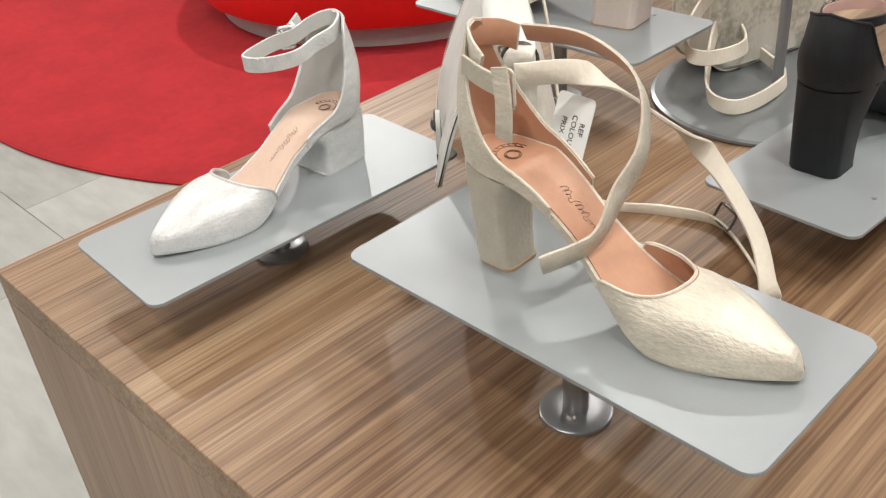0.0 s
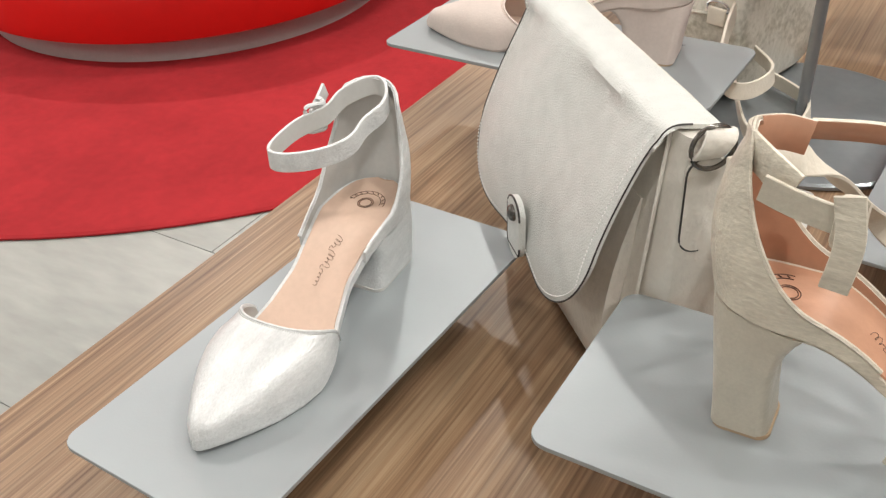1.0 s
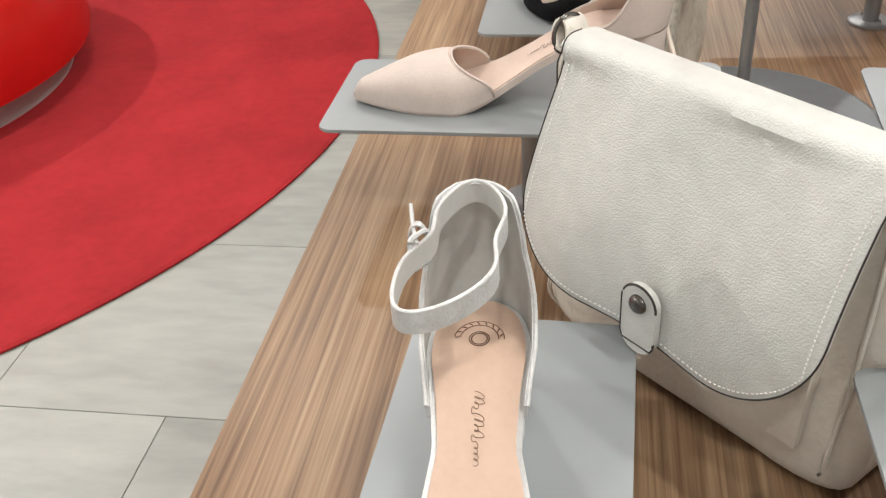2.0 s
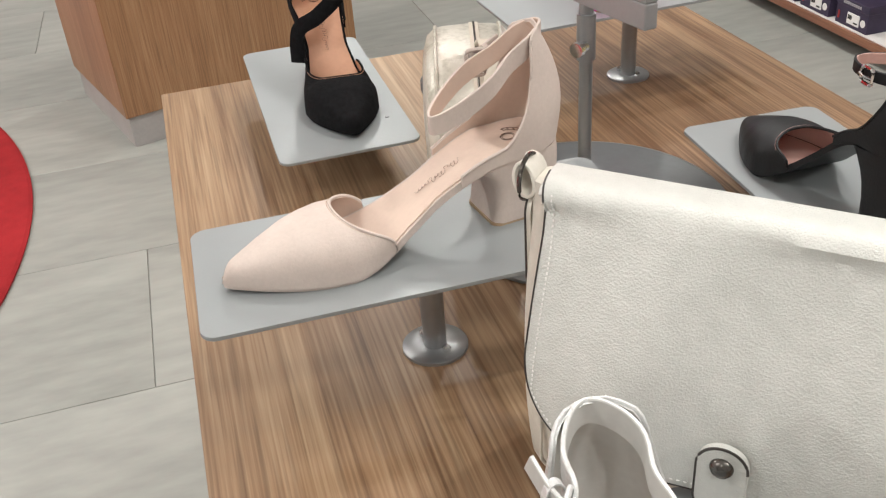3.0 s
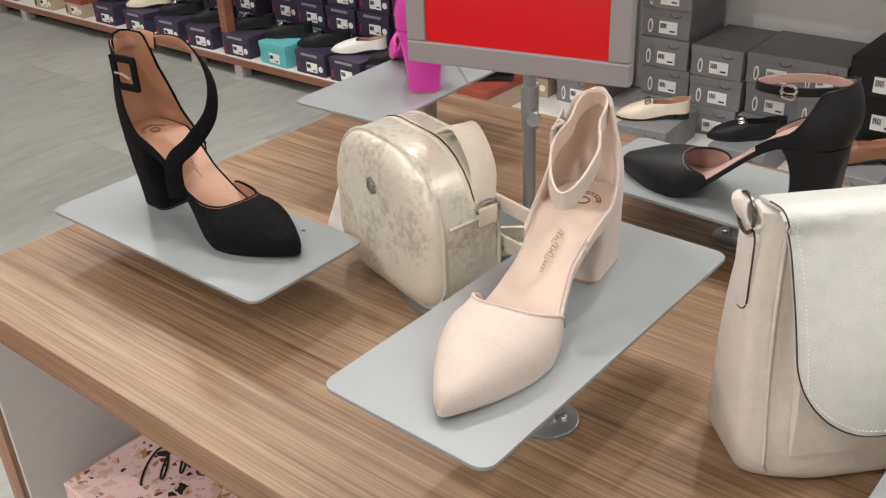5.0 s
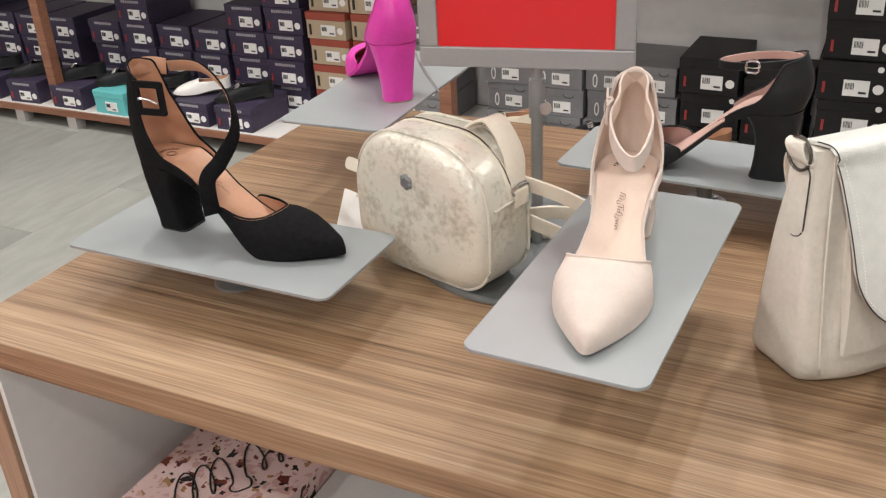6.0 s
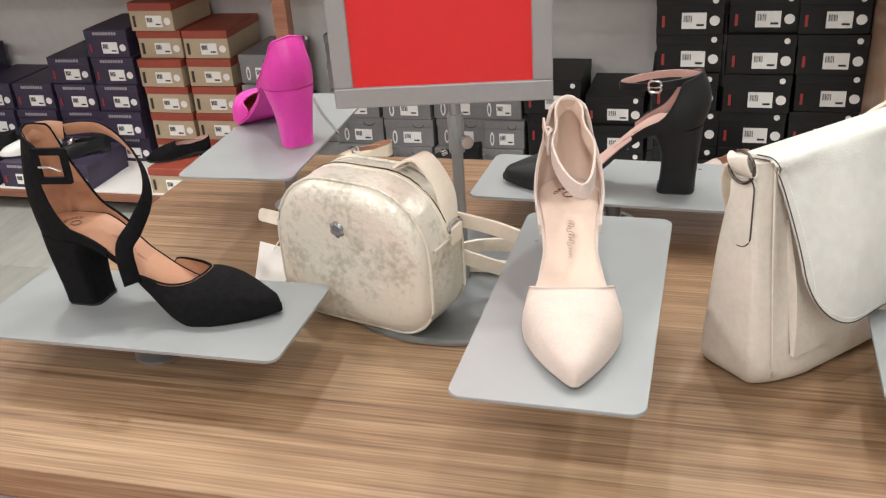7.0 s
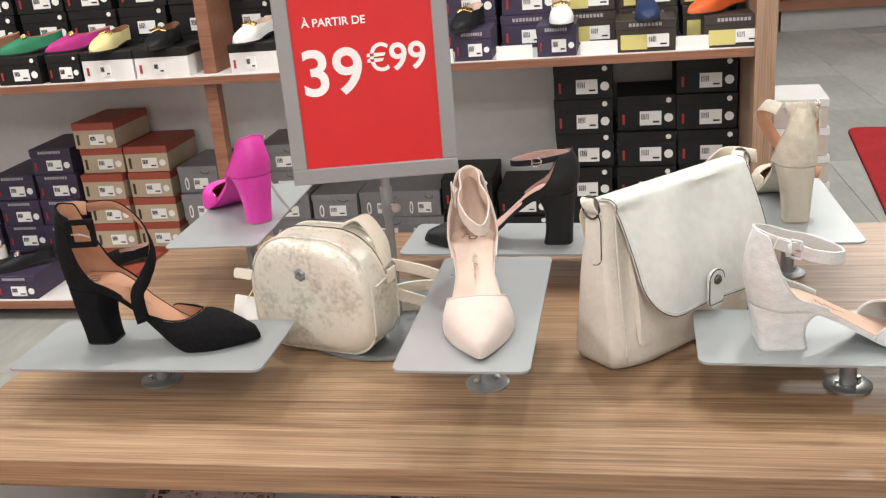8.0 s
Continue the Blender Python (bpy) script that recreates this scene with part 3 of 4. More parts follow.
    # printed mark on the insole
    part("insole_script", scribble(0.038, 0.005, 13, 3, 0.00016), M["ink"], ob, "brown script print", at=pose(0.36 * L, 0, prof(0.36) - 0.0002, 0, math.degrees(math.atan2(prof(0.25) - prof(0.47), 0.22 * L)), 0))
    rings = bmesh.new()
    for rr in (0.0042, 0.0054, 0.0105, 0.0135):
        span = 40 if rr < 0.006 else 22
        full = rr < 0.006
        tube([Vector((rr * math.cos(2 * math.pi * q / span * (1 if full else 0.5) + math.pi / 2), rr * math.sin(2 * math.pi * q / span * (1 if full else 0.5) + math.pi / 2), 0)) for q in range(span)], 0.0003, 4, full, rings)
    for q in range(9):
        a = math.pi / 2 + math.pi * (q + 0.5) / 9
        tube([Vector((0.0113 * math.cos(a), 0.0113 * math.sin(a), 0)), Vector((0.0129 * math.cos(a + 0.1), 0.0129 * math.sin(a + 0.1), 0))], 0.0004, 4, False, rings)
    part("insole_stamp", rings, M["ink"], ob, "brown round stamp", at=pose(0.115 * L + 0.004, 0, prof(0.12) - 0.0006, 0, 4, 0))

    zs = hh + hb - 0.0085

    def rect_buckle(mx, material, w=0.013, h=0.019, r=0.0014):
        b = part("buckle", tube([Vector((x, 0, y)) for x, y in rounded_rect(w, h, 0.003, 3)], r, 6, True), M[material], ob, "rectangular strap buckle", smooth=True, at=mx)
        part("prong", tube([Vector((-w / 2, 0.0008, 0)), Vector((0, 0.003, 0)), Vector((w / 2 + 0.001, 0.0014, 0))], 0.0009, 5), M["chrome"], b)
        return b

    if strap in ("ring", "mary"):
        sx, sy, cx = (ring_len, ring, ring_len - 0.0005 + lean * 0.5) if strap == "ring" else (0.043, 0.0225, 0.047)
        pts = []
        for i in range(64):
            a = 2 * math.pi * i / 64
            wob = 0.006 * math.cos(2 * a) if strap == "ring" else 0
            rx = cx - sx * math.cos(a)
            waist = 1 - 0.30 * math.exp(-((rx - 0.036) / 0.013) ** 2) if strap == "ring" else 1
            p = Vector((rx, sy * math.sin(a) * (1 - 0.18 * math.cos(a) ** 2) * waist, zs - droop * ((1 - math.cos(a)) / 2) ** 1.3 + wob * 0.4))
            g = radians(syaw) * ((1 - math.cos(a)) / 2)
            pts.append(Vector((p.x * math.cos(g) - p.y * math.sin(g), p.x * math.sin(g) + p.y * math.cos(g), p.z)))
        part("ankle_strap", ribbon(pts, 0.0135 if strap == "ring" else 0.0085, 0.0022, lambda i, tg: (0, 0, -1), True), [M[out], M[lin]], ob, smooth=True)
        near = strap == "mary"
        k = 17 if near else 49
        bx = pts[k]
        tgt = (pts[k + 1] - pts[k - 1]).normalized()
        ang = math.degrees(math.atan2(tgt.y, tgt.x))
        if near:
            rect_buckle(Matrix.Translation(bx + Vector((0, 0.003, 0))) @ pose(0, 0, 0, 0, 0, ang), buckle, 0.013, 0.012)
            return ob
        rect_buckle(Matrix.Translation(bx + Vector((0, -0.003, 0))) @ pose(0, 0, 0, 0, 0, ang), buckle)
        tail = [bx + Vector((0.004, -0.0035, 0.002)), bx + Vector((-0.008, -0.0065, 0.004)), bx + Vector((-0.022, -0.0085, 0.010))]
        part("strap_tail", ribbon(spline(tail, 10), 0.0115, 0.002, lambda i, tg: (0.1, 0, 1)), [M[out], M[lin]], ob)
        part("strap_keeper", ribbon([bx + Vector((-0.008 + 0.0001 * math.cos(a), -0.0045 - 0.0045 * math.cos(a), 0.0085 * math.sin(a) + 0.002)) for a in [2 * math.pi * q / 16 for q in range(16)]], 0.004, 0.001, lambda i, tg: (1, 0, 0), True), M[out], ob)
    if strap == "cross":
        # ankle strap that sweeps over the instep to the far edge of the toe cap
        pts = [(0.022, 0.0255, zs - 0.004), (0.05 + reach * 0.5, 0.036, zs - 0.006), (0.074 + reach, 0.035, zs - 0.022 - sag), (0.0885 + reach, 0.020, zs - 0.052 - sag), (0.091 + reach * 0.7, -0.006, zs - 0.080 - sag * 0.5), (end[0], -0.028, prof(end[0] / L) + 0.026), (end[1], -0.0335, prof(end[1] / L) - 0.002)]
        if reach > 0.02:
            pts[4:] = [(0.1085, 0.002, zs - 0.078), (0.105, -0.018, prof(0.105 / L) + 0.015), (0.088, -0.046, prof(0.105 / L) + 0.006)]
        sp = spline(pts, 44)

        def turn(i, tg):
            p = sp[i]
            if reach > 0.02 and i > 26:
                v = Vector(((p.x - 0.04) * 0.8, p.y, 0.02)).cross(tg)
                return v.lerp(Vector((0.02, 0.0, 0.06)) * math.copysign(1.0, v.z), min(1.0, (i - 26) / 10))
            return Vector(((p.x - 0.04) * 0.8, p.y, 0.02)).cross(tg)
        part("cross_strap", ribbon(sp, 0.0165 if reach else 0.0205, 0.0024, turn), [M[out], M[lin]], ob, smooth=True)
        yb = 0.0292 * wide * (1 - narrow) + 0.0016
        band = spline([(0.0245, yb, zs - 0.004), (0.006 + lean, yb * 0.8, zs - 0.002), (lean * 0.8 - 0.0035, 0, zs - 0.001), (0.007 + lean, -yb * 0.8, zs - 0.004), (0.026, -yb - 0.003, zs - 0.010)], 24)
        part("ankle_strap", ribbon(band, 0.017, 0.0022, lambda i, tg: (0, 0, 1)), [M[out], M[lin]], ob, smooth=True)
        if buckle == "black":
            frame_pts = rounded_rect(0.034, 0.034, 0.002, 2)
            bm = loft([[(x * s, y0, y * s) for x, y in frame_pts] for s, y0 in ((1, 0), (1, 0.003), (0.62, 0.003), (0.62, 0), (1, 0))], caps=False)
            b = part("buckle", bm, M["black"], ob, "large square suede-covered buckle", at=pose(0.043, -0.0285, zs - 0.020, 0, 0, 8))
            part("prong", tube([Vector((-0.011, -0.001, 0)), Vector((0, -0.003, 0.001)), Vector((0.010, -0.001, -0.004))], 0.0012, 6), M["chrome"], b)
        else:
            rect_buckle(pose(0.050, -0.026, zs - 0.016, 0, 0, 8), buckle, 0.010, 0.024)
            part("strap_tail", ribbon(spline([(0.048, -0.029, zs - 0.002), (0.052, -0.031, zs - 0.022), (0.050, -0.030, zs - 0.046)], 12), 0.012, 0.002, lambda i, tg: (1, 0, 0.1)), [M[out], M[lin]], ob)
            part("elastic_loop", ribbon(spline([(0.014, -0.0225, zs - 0.010), (0.030, -0.0255, zs - 0.013), (0.050, -0.0265, zs - 0.016)], 8), 0.013, 0.002, lambda i, tg: (0, 0, 1)), M[heel_mat or out], ob, "ribbed elastic loop")
    return ob


def on(px, py, key, ang):
    return pose(px, py, PLATES[key][2], 0, 0, ang)


shoe("court_shoe", on(-1.099, 0.192, "A", -1.5), "black suede pointed heel with crossing ankle strap and square buckle", L=0.233, hh=0.083, hb=0.094, out="black", lin="tan_in", ins="tan_in",
     sole="black", heel=(0.007, 0.047, 0.0185), narrow=0.30, strap="cross", buckle="black", tip="sole_dk", vamp_back=0.455, vamp_front=0.69, slant=0.02, lean=0.004, end=(0.099, 0.104), reach=0.013, sag=0.010, heel_round=0.24)
shoe("court_shoe", on(-0.613, 0.286, "C", -81.5), "nude pink pointed block-heel shoe with buckled ankle strap", L=0.250, hh=0.060, hb=0.078, out="nude", lin="nude_in", ins="nude_in",
     sole="nude", heel=(0.004, 0.057, 0.0235), strap="ring", buckle="nude", tip="sole", droop=0.046, syaw=6, narrow=0.40, ring=0.0175, lean=0.014, ring_len=0.045, vamp_back=0.545, vamp_front=0.675)
shoe("court_shoe", on(-0.300, 0.175, "E", 4.5), "silver crackled leather block-heel shoe with ankle strap", L=0.229, hh=0.056, hb=0.078, out="silver", lin="silver_in", ins="peach_in",
     sole="silver", heel=(0.004, 0.057, 0.0235), strap="ring", buckle="silver", tip="silver_in", droop=0.020, syaw=-20, vamp_back=0.535, vamp_front=0.665, ring_len=0.044)
shoe("court_shoe", on(-0.203, 0.437, "G", 92.0), "champagne crackled leather high-heel shoe with crossing strap", L=0.231, hh=0.084, hb=0.080, out="champ", lin="tan_in", ins="tan_in", heel_mat="champ_heel",
     sole="champ", heel=(0.004, 0.036, 0.0165), strap="cross", buckle="champ", tip="sole", vamp_back=0.485, vamp_front=0.69, lean=0.006, narrow=0.42, heel_round=0.22, crest=0.06, wide=0.88, end=(0.088, 0.072), reach=0.024)
shoe("court_shoe", on(-0.497, 0.527, "F", 180.0), "black smooth leather block-heel shoe with slim instep strap", L=0.226, hh=0.084, hb=0.055, out="black_lth", lin="pink_in", ins="pink_in",
     sole="black_lth", heel=(0.001, 0.045, 0.022), strap="mary", buckle="chrome", tip="sole_dk", narrow=0.14, heel_round=0.24, crest=0.45, vamp_back=0.52, vamp_front=0.67)
pink = shoe("court_shoe", on(-0.953, 0.476, "D", 133.0), "bright magenta satin high block-heel shoe, back turned", L=0.222, hh=0.080, hb=0.056, out="magenta", lin="tan_in", ins="tan_in",
     sole="magenta", heel=(0.004, 0.041, 0.0185), strap="none", tip="sole", narrow=0.28, heel_round=0.38, crest=0.34, vamp_back=0.52, vamp_front=0.67)
part("loose_strap", ribbon(spline([(0.030, -0.026, 0.058), (0.026, -0.036, 0.032), (0.020, -0.052, 0.003)], 12), 0.0055, 0.002, lambda i, tg: (1, 0.3, 0)), M["chrome"], pink, "thin silver strap end hanging to the plate", smooth=True)
part("stud", lathe([(0.003, 0), (0.003, 0.0015), (0.0015, 0.003)], 12), M["chrome"], pink, "small metal stud", at=pose(0.012, -0.022, 0.128, 90, 0, -20))


# ---- white flap bag ----
def flap_bag():
    W, D, H = 0.244, 0.088, 0.206
    ob = empty("shoulder_bag", pose(-0.435, 0.198, TOP, 0, 0, 45.5), "cream leather shoulder bag with white foil-finish flap, closed", "bag")
    o = rounded_rect(1, 1, 0.22, 6)

    def girth(q):
        base = math.sqrt(max(0.0, 1 - max(0.0, 1 - q / 0.085) ** 2))
        w = W * (1.02 + 0.045 * math.sin(math.pi * q)) * (0.90 + 0.10 * base)
        return w, D * (0.72 + 0.28 * base) * (1 - 0.66 * q ** 1.4)

    secs = []
    for q in (0.0, 0.004, 0.012, 0.025, 0.045, 0.07, 0.1, 0.17, 0.25, 0.33, 0.42, 0.5, 0.58, 0.67, 0.75, 0.83, 0.92, 1.0):
        w, d = girth(q)
        secs.append([(W / 2 + x * w, D / 2 + y * d - 0.008 * q + 0.0025 * math.sin(9 * x + 7 * q) * (1 - q), H * q) for x, y in o])
    body = part("body", loft(secs), M["bag_body"], ob, "soft cream grained leather body", smooth=True)
    for sx in (0, 1):
        seam = []
        for k in range(12):
            q = k / 11
            w, d = girth(q)
            seam.append(Vector((W / 2 + (0.442 if sx else -0.442) * w, D / 2 - 0.470 * d - 0.008 * q, H * q + 0.002)))
        part("seam", tube(spline(seam, 40), 0.0013, 6), M["bag_body"], body, smooth=True)
    # front pocket panel under the flap
    secs = []
    for k in range(8):
        q = k / 7
        secs.append([(W / 2 + x * W * 0.80, -0.004 + 0.020 * (q - 0.1) + (0.004 if y > 0 else -0.006 * math.sin(math.pi * q)), 0.035 + 0.12 * q) for x, y in rounded_rect(1, 1, 0.1, 3)])
    part("front_pocket", loft(secs), M["bag_body"], ob, "cream leather front pocket", smooth=True)
    # flap: over the top, down the front, rounded lower corners, standing a little off the body
    nu, nv = 57, 34
    grid = []
    for i in range(nu):
        u = math.sin(math.pi * (i / (nu - 1) - 0.5))
        drop = 0.131 - 0.058 * (1 - math.sqrt(1 - max(0, (abs(u) - 0.42) / 0.5801) ** 2))
        row = []
        for j in range(nv):
            s = j / (nv - 1)
            total = 0.041 + drop
            l = s * total
            if l < 0.024:
                y, z = 0.048 - l, H + 0.002 + 0.003 * math.sin(math.pi * l / 0.05)
            elif l < 0.041:
                a = (l - 0.024) / 0.017 * math.pi / 2
                y, z = 0.024 - 0.011 * math.sin(a), H - 0.006 + 0.011 * math.cos(a)
            else:
                m = l - 0.041
                y, z = 0.013 - 0.043 * math.sin(min(1, m / 0.13) * math.pi / 2) + 0.003 * math.sin(5 * u + 14 * m), H - 0.007 - m
            row.append((W / 2 + u * (W / 2 - 0.003 - 0.007 * smooth01(s * 2)), y, z))
        grid.append(row)
    flap = part("flap", shell(grid, -0.0026), [M["bag_flap"], M["bag_body"]], ob, "white metallic foil-finish leather flap", smooth=True)
    rim = [Vector(grid[0][j]) for j in range(4, nv)] + [Vector(grid[i][-1]) for i in range(1, nu)] + [Vector(grid[-1][j]) for j in range(nv - 2, 4, -1)]
    part("flap_edge", tube(rim, 0.0006, 5), M["edge"], flap, "dark painted edge", smooth=True)
    # stitched line inside the rim
    st = bmesh.new()
    path = [Vector(grid[6][j]) for j in range(8, nv - 1)] + [Vector(grid[i][-2]) for i in range(7, nu - 7)] + [Vector(grid[-7][j]) for j in range(nv - 2, 8, -1)]
    path = spline(path, 300)
    for k in range(0, 299, 2):
        a, b = path[k] + Vector((0, -0.0012, 0)), path[k + 1] + Vector((0, -0.0012, 0))
        if (b - a).length > 0.0002:
            tube([a, a.lerp(b, 0.9)], 0.0005, 4, False, st)
    tagged(part("stitching", st, M["white_lth"], flap), kind="stuff")
    # clasp tab and stud
    cx, cz, cy = W / 2 + 0.002, 0.096, -0.0325
    tab = [(cx + x, z) for x, z in rounded_rect(0.026, 0.048, 0.0128, 8)]
    part("clasp_tab", loft([[(x, y, cz - 0.012 + z) for x, z in tab] for y in (cy + 0.004, cy, cy - 0.001)]), M["bag_flap"], ob, "stitched leather clasp tab")
    part("tab_edge", tube([Vector((x, cy - 0.0006, cz - 0.012 + z)) for x, z in tab if z > -0.02], 0.0008, 6), M["edge"], ob)
    part("clasp_stud", lathe([(0.0062, 0), (0.0062, 0.001), (0.005, 0.003), (0.002, 0.0042)], 20), M["gun"], ob, "round dark metal stud", smooth=True, at=pose(cx, cy - 0.0008, cz, 90, 0, 0))
    # side tabs with rings
    for sx in (0, 1):
        ex = -0.004 if sx == 0 else W + 0.004
        sg = -1 if sx == 0 else 1
        part("ring", tube([Vector((ex + sg * 0.006, 0.036 + 0.013 * math.cos(a), 0.203 + 0.013 * math.sin(a))) for a in [2 * math.pi * q / 24 for q in range(24)]], 0.0014, 6, True), M["gun"], ob, "dark metal ring", smooth=True)
        t = rounded_rect(0.024, 0.062, 0.011, 6)
        part("ring_tab", loft([[(ex + sg * dx, 0.036 + y, 0.165 + z) for y, z in t] for dx in (0.0, 0.003, 0.0036)]), M["bag_body"], ob, "cream leather ring tab")
        part("tab_edge", tube([Vector((ex + sg * 0.0032, 0.036 + y, 0.165 + z)) for y, z in t if y < 0.001], 0.0007, 5), M["edge"], ob)
        loop = [Vector((ex + sg * (0.005 + 0.0055 * math.cos(a)), 0.036 + 0.003 * math.sin(a), 0.2045 + 0.0075 * math.sin(a) + 0.003 * math.cos(a))) for a in [2 * math.pi * q / 20 for q in range(20)]]
        part("strap_loop", ribbon(loop, 0.018, 0.0026, lambda i, tg: (0, 1, 0), True), M["bag_body"], ob, smooth=True)
    # hanging price tag on the back gusset
    tg = empty("price_tag", pose(-0.289, 0.440, 0.992, 68, 0, 88), "white card price tag hanging on bag", "tag")
    part("card", loft([[(x, y, z) for x, y in rounded_rect(0.034, 0.078, 0.004)] for z in (0, 0.0006)]), M["tag"], tg)
    for k, (txt, px, py, size) in enumerate((("REF", 0.008, 0.021, 0.0062), ("COLOUR", 0.0005, 0.025, 0.0062), ("PRIX", -0.0085, 0.022, 0.0062), ("44,99 €", -0.0105, -0.012, 0.0066))):
        cu = bpy.data.curves.new("tag_text", "FONT")
        cu.body, cu.size, cu.extrude = txt, size, 0.0001
        cu.materials.append(M["bar"])
        t = new("tag_text", cu)
        t.parent = tg
        t.matrix_basis = pose(px, py, 0.0009, 0, 0, -90)
    bars = bmesh.new()
    for k in range(16):
        box(0.000, 0.0095, -0.035 + k * 0.0013, -0.035 + k * 0.0013 + (0.0005 if k % 3 else 0.0009), 0.0007, 0.0009, 0, 1, bars)
    tagged(part("barcode", bars, M["bar"], tg), kind="stuff")
    return ob


flap_bag()

# its long strap: down behind the bag and lying over the table
strap = empty("bag_strap", pose(0, 0, 0), "long cream leather bag strap with dark buckle, lying on table", "strap")
sp = spline([(-0.262, 0.418, 1.052), (-0.300, 0.450, 1.048), (-0.345, 0.470, 1.010), (-0.392, 0.492, 0.962), (-0.400, 0.535, 0.905), (-0.385, 0.560, 0.868), (-0.395, 0.556, 0.853), (-0.430, 0.520, 0.853), (-0.462, 0.470, 0.853), (-0.452, 0.425, 0.853), (-0.425, 0.365, 0.853), (-0.440, 0.320, 0.875), (-0.474, 0.262, 1.02), (-0.466, 0.240, 1.052)], 120)
part("band", ribbon(sp, 0.017, 0.0026, lambda i, tg: Vector((0.5, -0.5, 0.55)) if i < 50 else Vector((0.35, -0.35, 1.0)) if i < 62 else Vector((0.3, -0.3, 0.75)) if i < 100 else Vector((0.7, 0.7, 0.1))), [M["cream_strap"], M["cream_strap"]], strap, smooth=True)
part("buckle", tube([Vector((x, y, 0)) for x, y in rounded_rect(0.026, 0.016, 0.003, 3)], 0.0013, 6, True), M["gun"], strap, "dark metal strap buckle", at=pose(-0.458, 0.478, 0.866, 62, 0, 60))


# ---- small gold backpack ----
def gold_bag():
    W, D, H = 0.180, 0.072, 0.153
    ob = empty("mini_backpack", pose(-0.812, 0.290, TOP + 0.006, 0, 0, -16), "small worn gold foil leather backpack with rounded top", "bag")

    def outline(w, h):
        pts = []
        for cx, cz, r, a0 in ((w / 2 - 0.066, h - 0.070, (0.066, 0.070), 0), (-w / 2 + 0.066, h - 0.070, (0.066, 0.070), 90), (-w / 2 + 0.044, 0.040, (0.044, 0.040), 180), (w / 2 - 0.044, 0.040, (0.044, 0.040), 270)):
            for k in range(9):
                a = radians(a0 + 90 * k / 8)
                pts.append((cx + r[0] * math.cos(a), cz + r[1] * math.sin(a)))
        return pts
    secs = []
    mid = (0, H / 2)
    for y, s in ((-D / 2 - 0.008, 0.45), (-D / 2 - 0.0065, 0.72), (-D / 2 - 0.002, 0.91), (-D / 2 + 0.006, 0.985), (-D / 2 + 0.014, 1.0), (0, 1.01), (D / 2 - 0.014, 1.0), (D / 2 - 0.004, 0.975), (D / 2 + 0.002, 0.90), (D / 2 + 0.003, 0.6)):
        secs.append([(x * s, y, mid[1] + (z - mid[1]) * s) for x, z in outline(W, H)])
    part("body", loft(secs), M["gold_bag"], ob, "worn gold and cream foil leather body", smooth=True)
    for y in (-D / 2 + 0.006, D / 2 - 0.006):
        part("piping", tube([Vector((x * 0.995, y, mid[1] + (z - mid[1]) * 0.995)) for x, z in outline(W, H)], 0.0017, 6, True), M["gold_bag"], ob, smooth=True)
    zp = [Vector((x * 1.008, 0.006, mid[1] + (z - mid[1]) * 1.008)) for x, z in outline(W, H)][1:18]
    part("zip", ribbon(zp, 0.009, 0.0022, lambda i, tg: (0, 1, 0)), M["cream_strap"], ob, "cream zip over the top", smooth=True)
    part("zip_teeth", tube([p + Vector((0, 0, 0.0012)) for p in zp], 0.0011, 5), M["gun"], ob)
    seam = [Vector((W / 2 * 1.008, -D / 2 + 0.012, 0.093)), Vector((W / 2 * 1.012, 0, 0.095)), Vector((W / 2 * 1.008, D / 2 - 0.008, 0.097))]
    part("side_seam", tube(spline(seam, 10), 0.0016, 6), M["gold_bag"], ob)
    star = [((0.0088 if k % 3 else 0.0074) * math.cos(math.pi * k / 9), (0.0088 if k % 3 else 0.0074) * math.sin(math.pi * k / 9)) for k in range(18)]
    em = loft([[(x * s, y, z * s) for x, z in star] for s, y in ((1, 0.002), (1, 0.0), (0.6, -0.0018), (0.15, -0.0012))])
    part("emblem", em, M["disc"], ob, "small dark metal emblem", at=pose(-0.004, -D / 2 - 0.0085, 0.108))
    # top handle standing up at the side, with its steel fixings
    hp = spline([(W / 2 - 0.006, 0.016, 0.106), (W / 2 - 0.012, 0.022, 0.136), (W / 2 - 0.034, 0.020, 0.166), (W / 2 - 0.058, 0.016, 0.156)], 24)
    part("handle", ribbon(hp, 0.024, 0.0035, lambda i, tg: (0.2, 1, 0)), [M["cream_strap"]] * 2, ob, "cream leather handle", smooth=True)
    part("handle_ring", tube([Vector((W / 2 + 0.001, 0.016 + 0.012 * math.cos(a), 0.104 + 0.006 * math.sin(a))) for a in [2 * math.pi * q / 20 for q in range(20)]], 0.0016, 6, True), M["chrome"], ob, smooth=True)
    part("handle_tab", box(W / 2 - 0.001, W / 2 + 0.003, 0.006, 0.027, 0.086, 0.104, 0.0015), M["cream_strap"], ob)
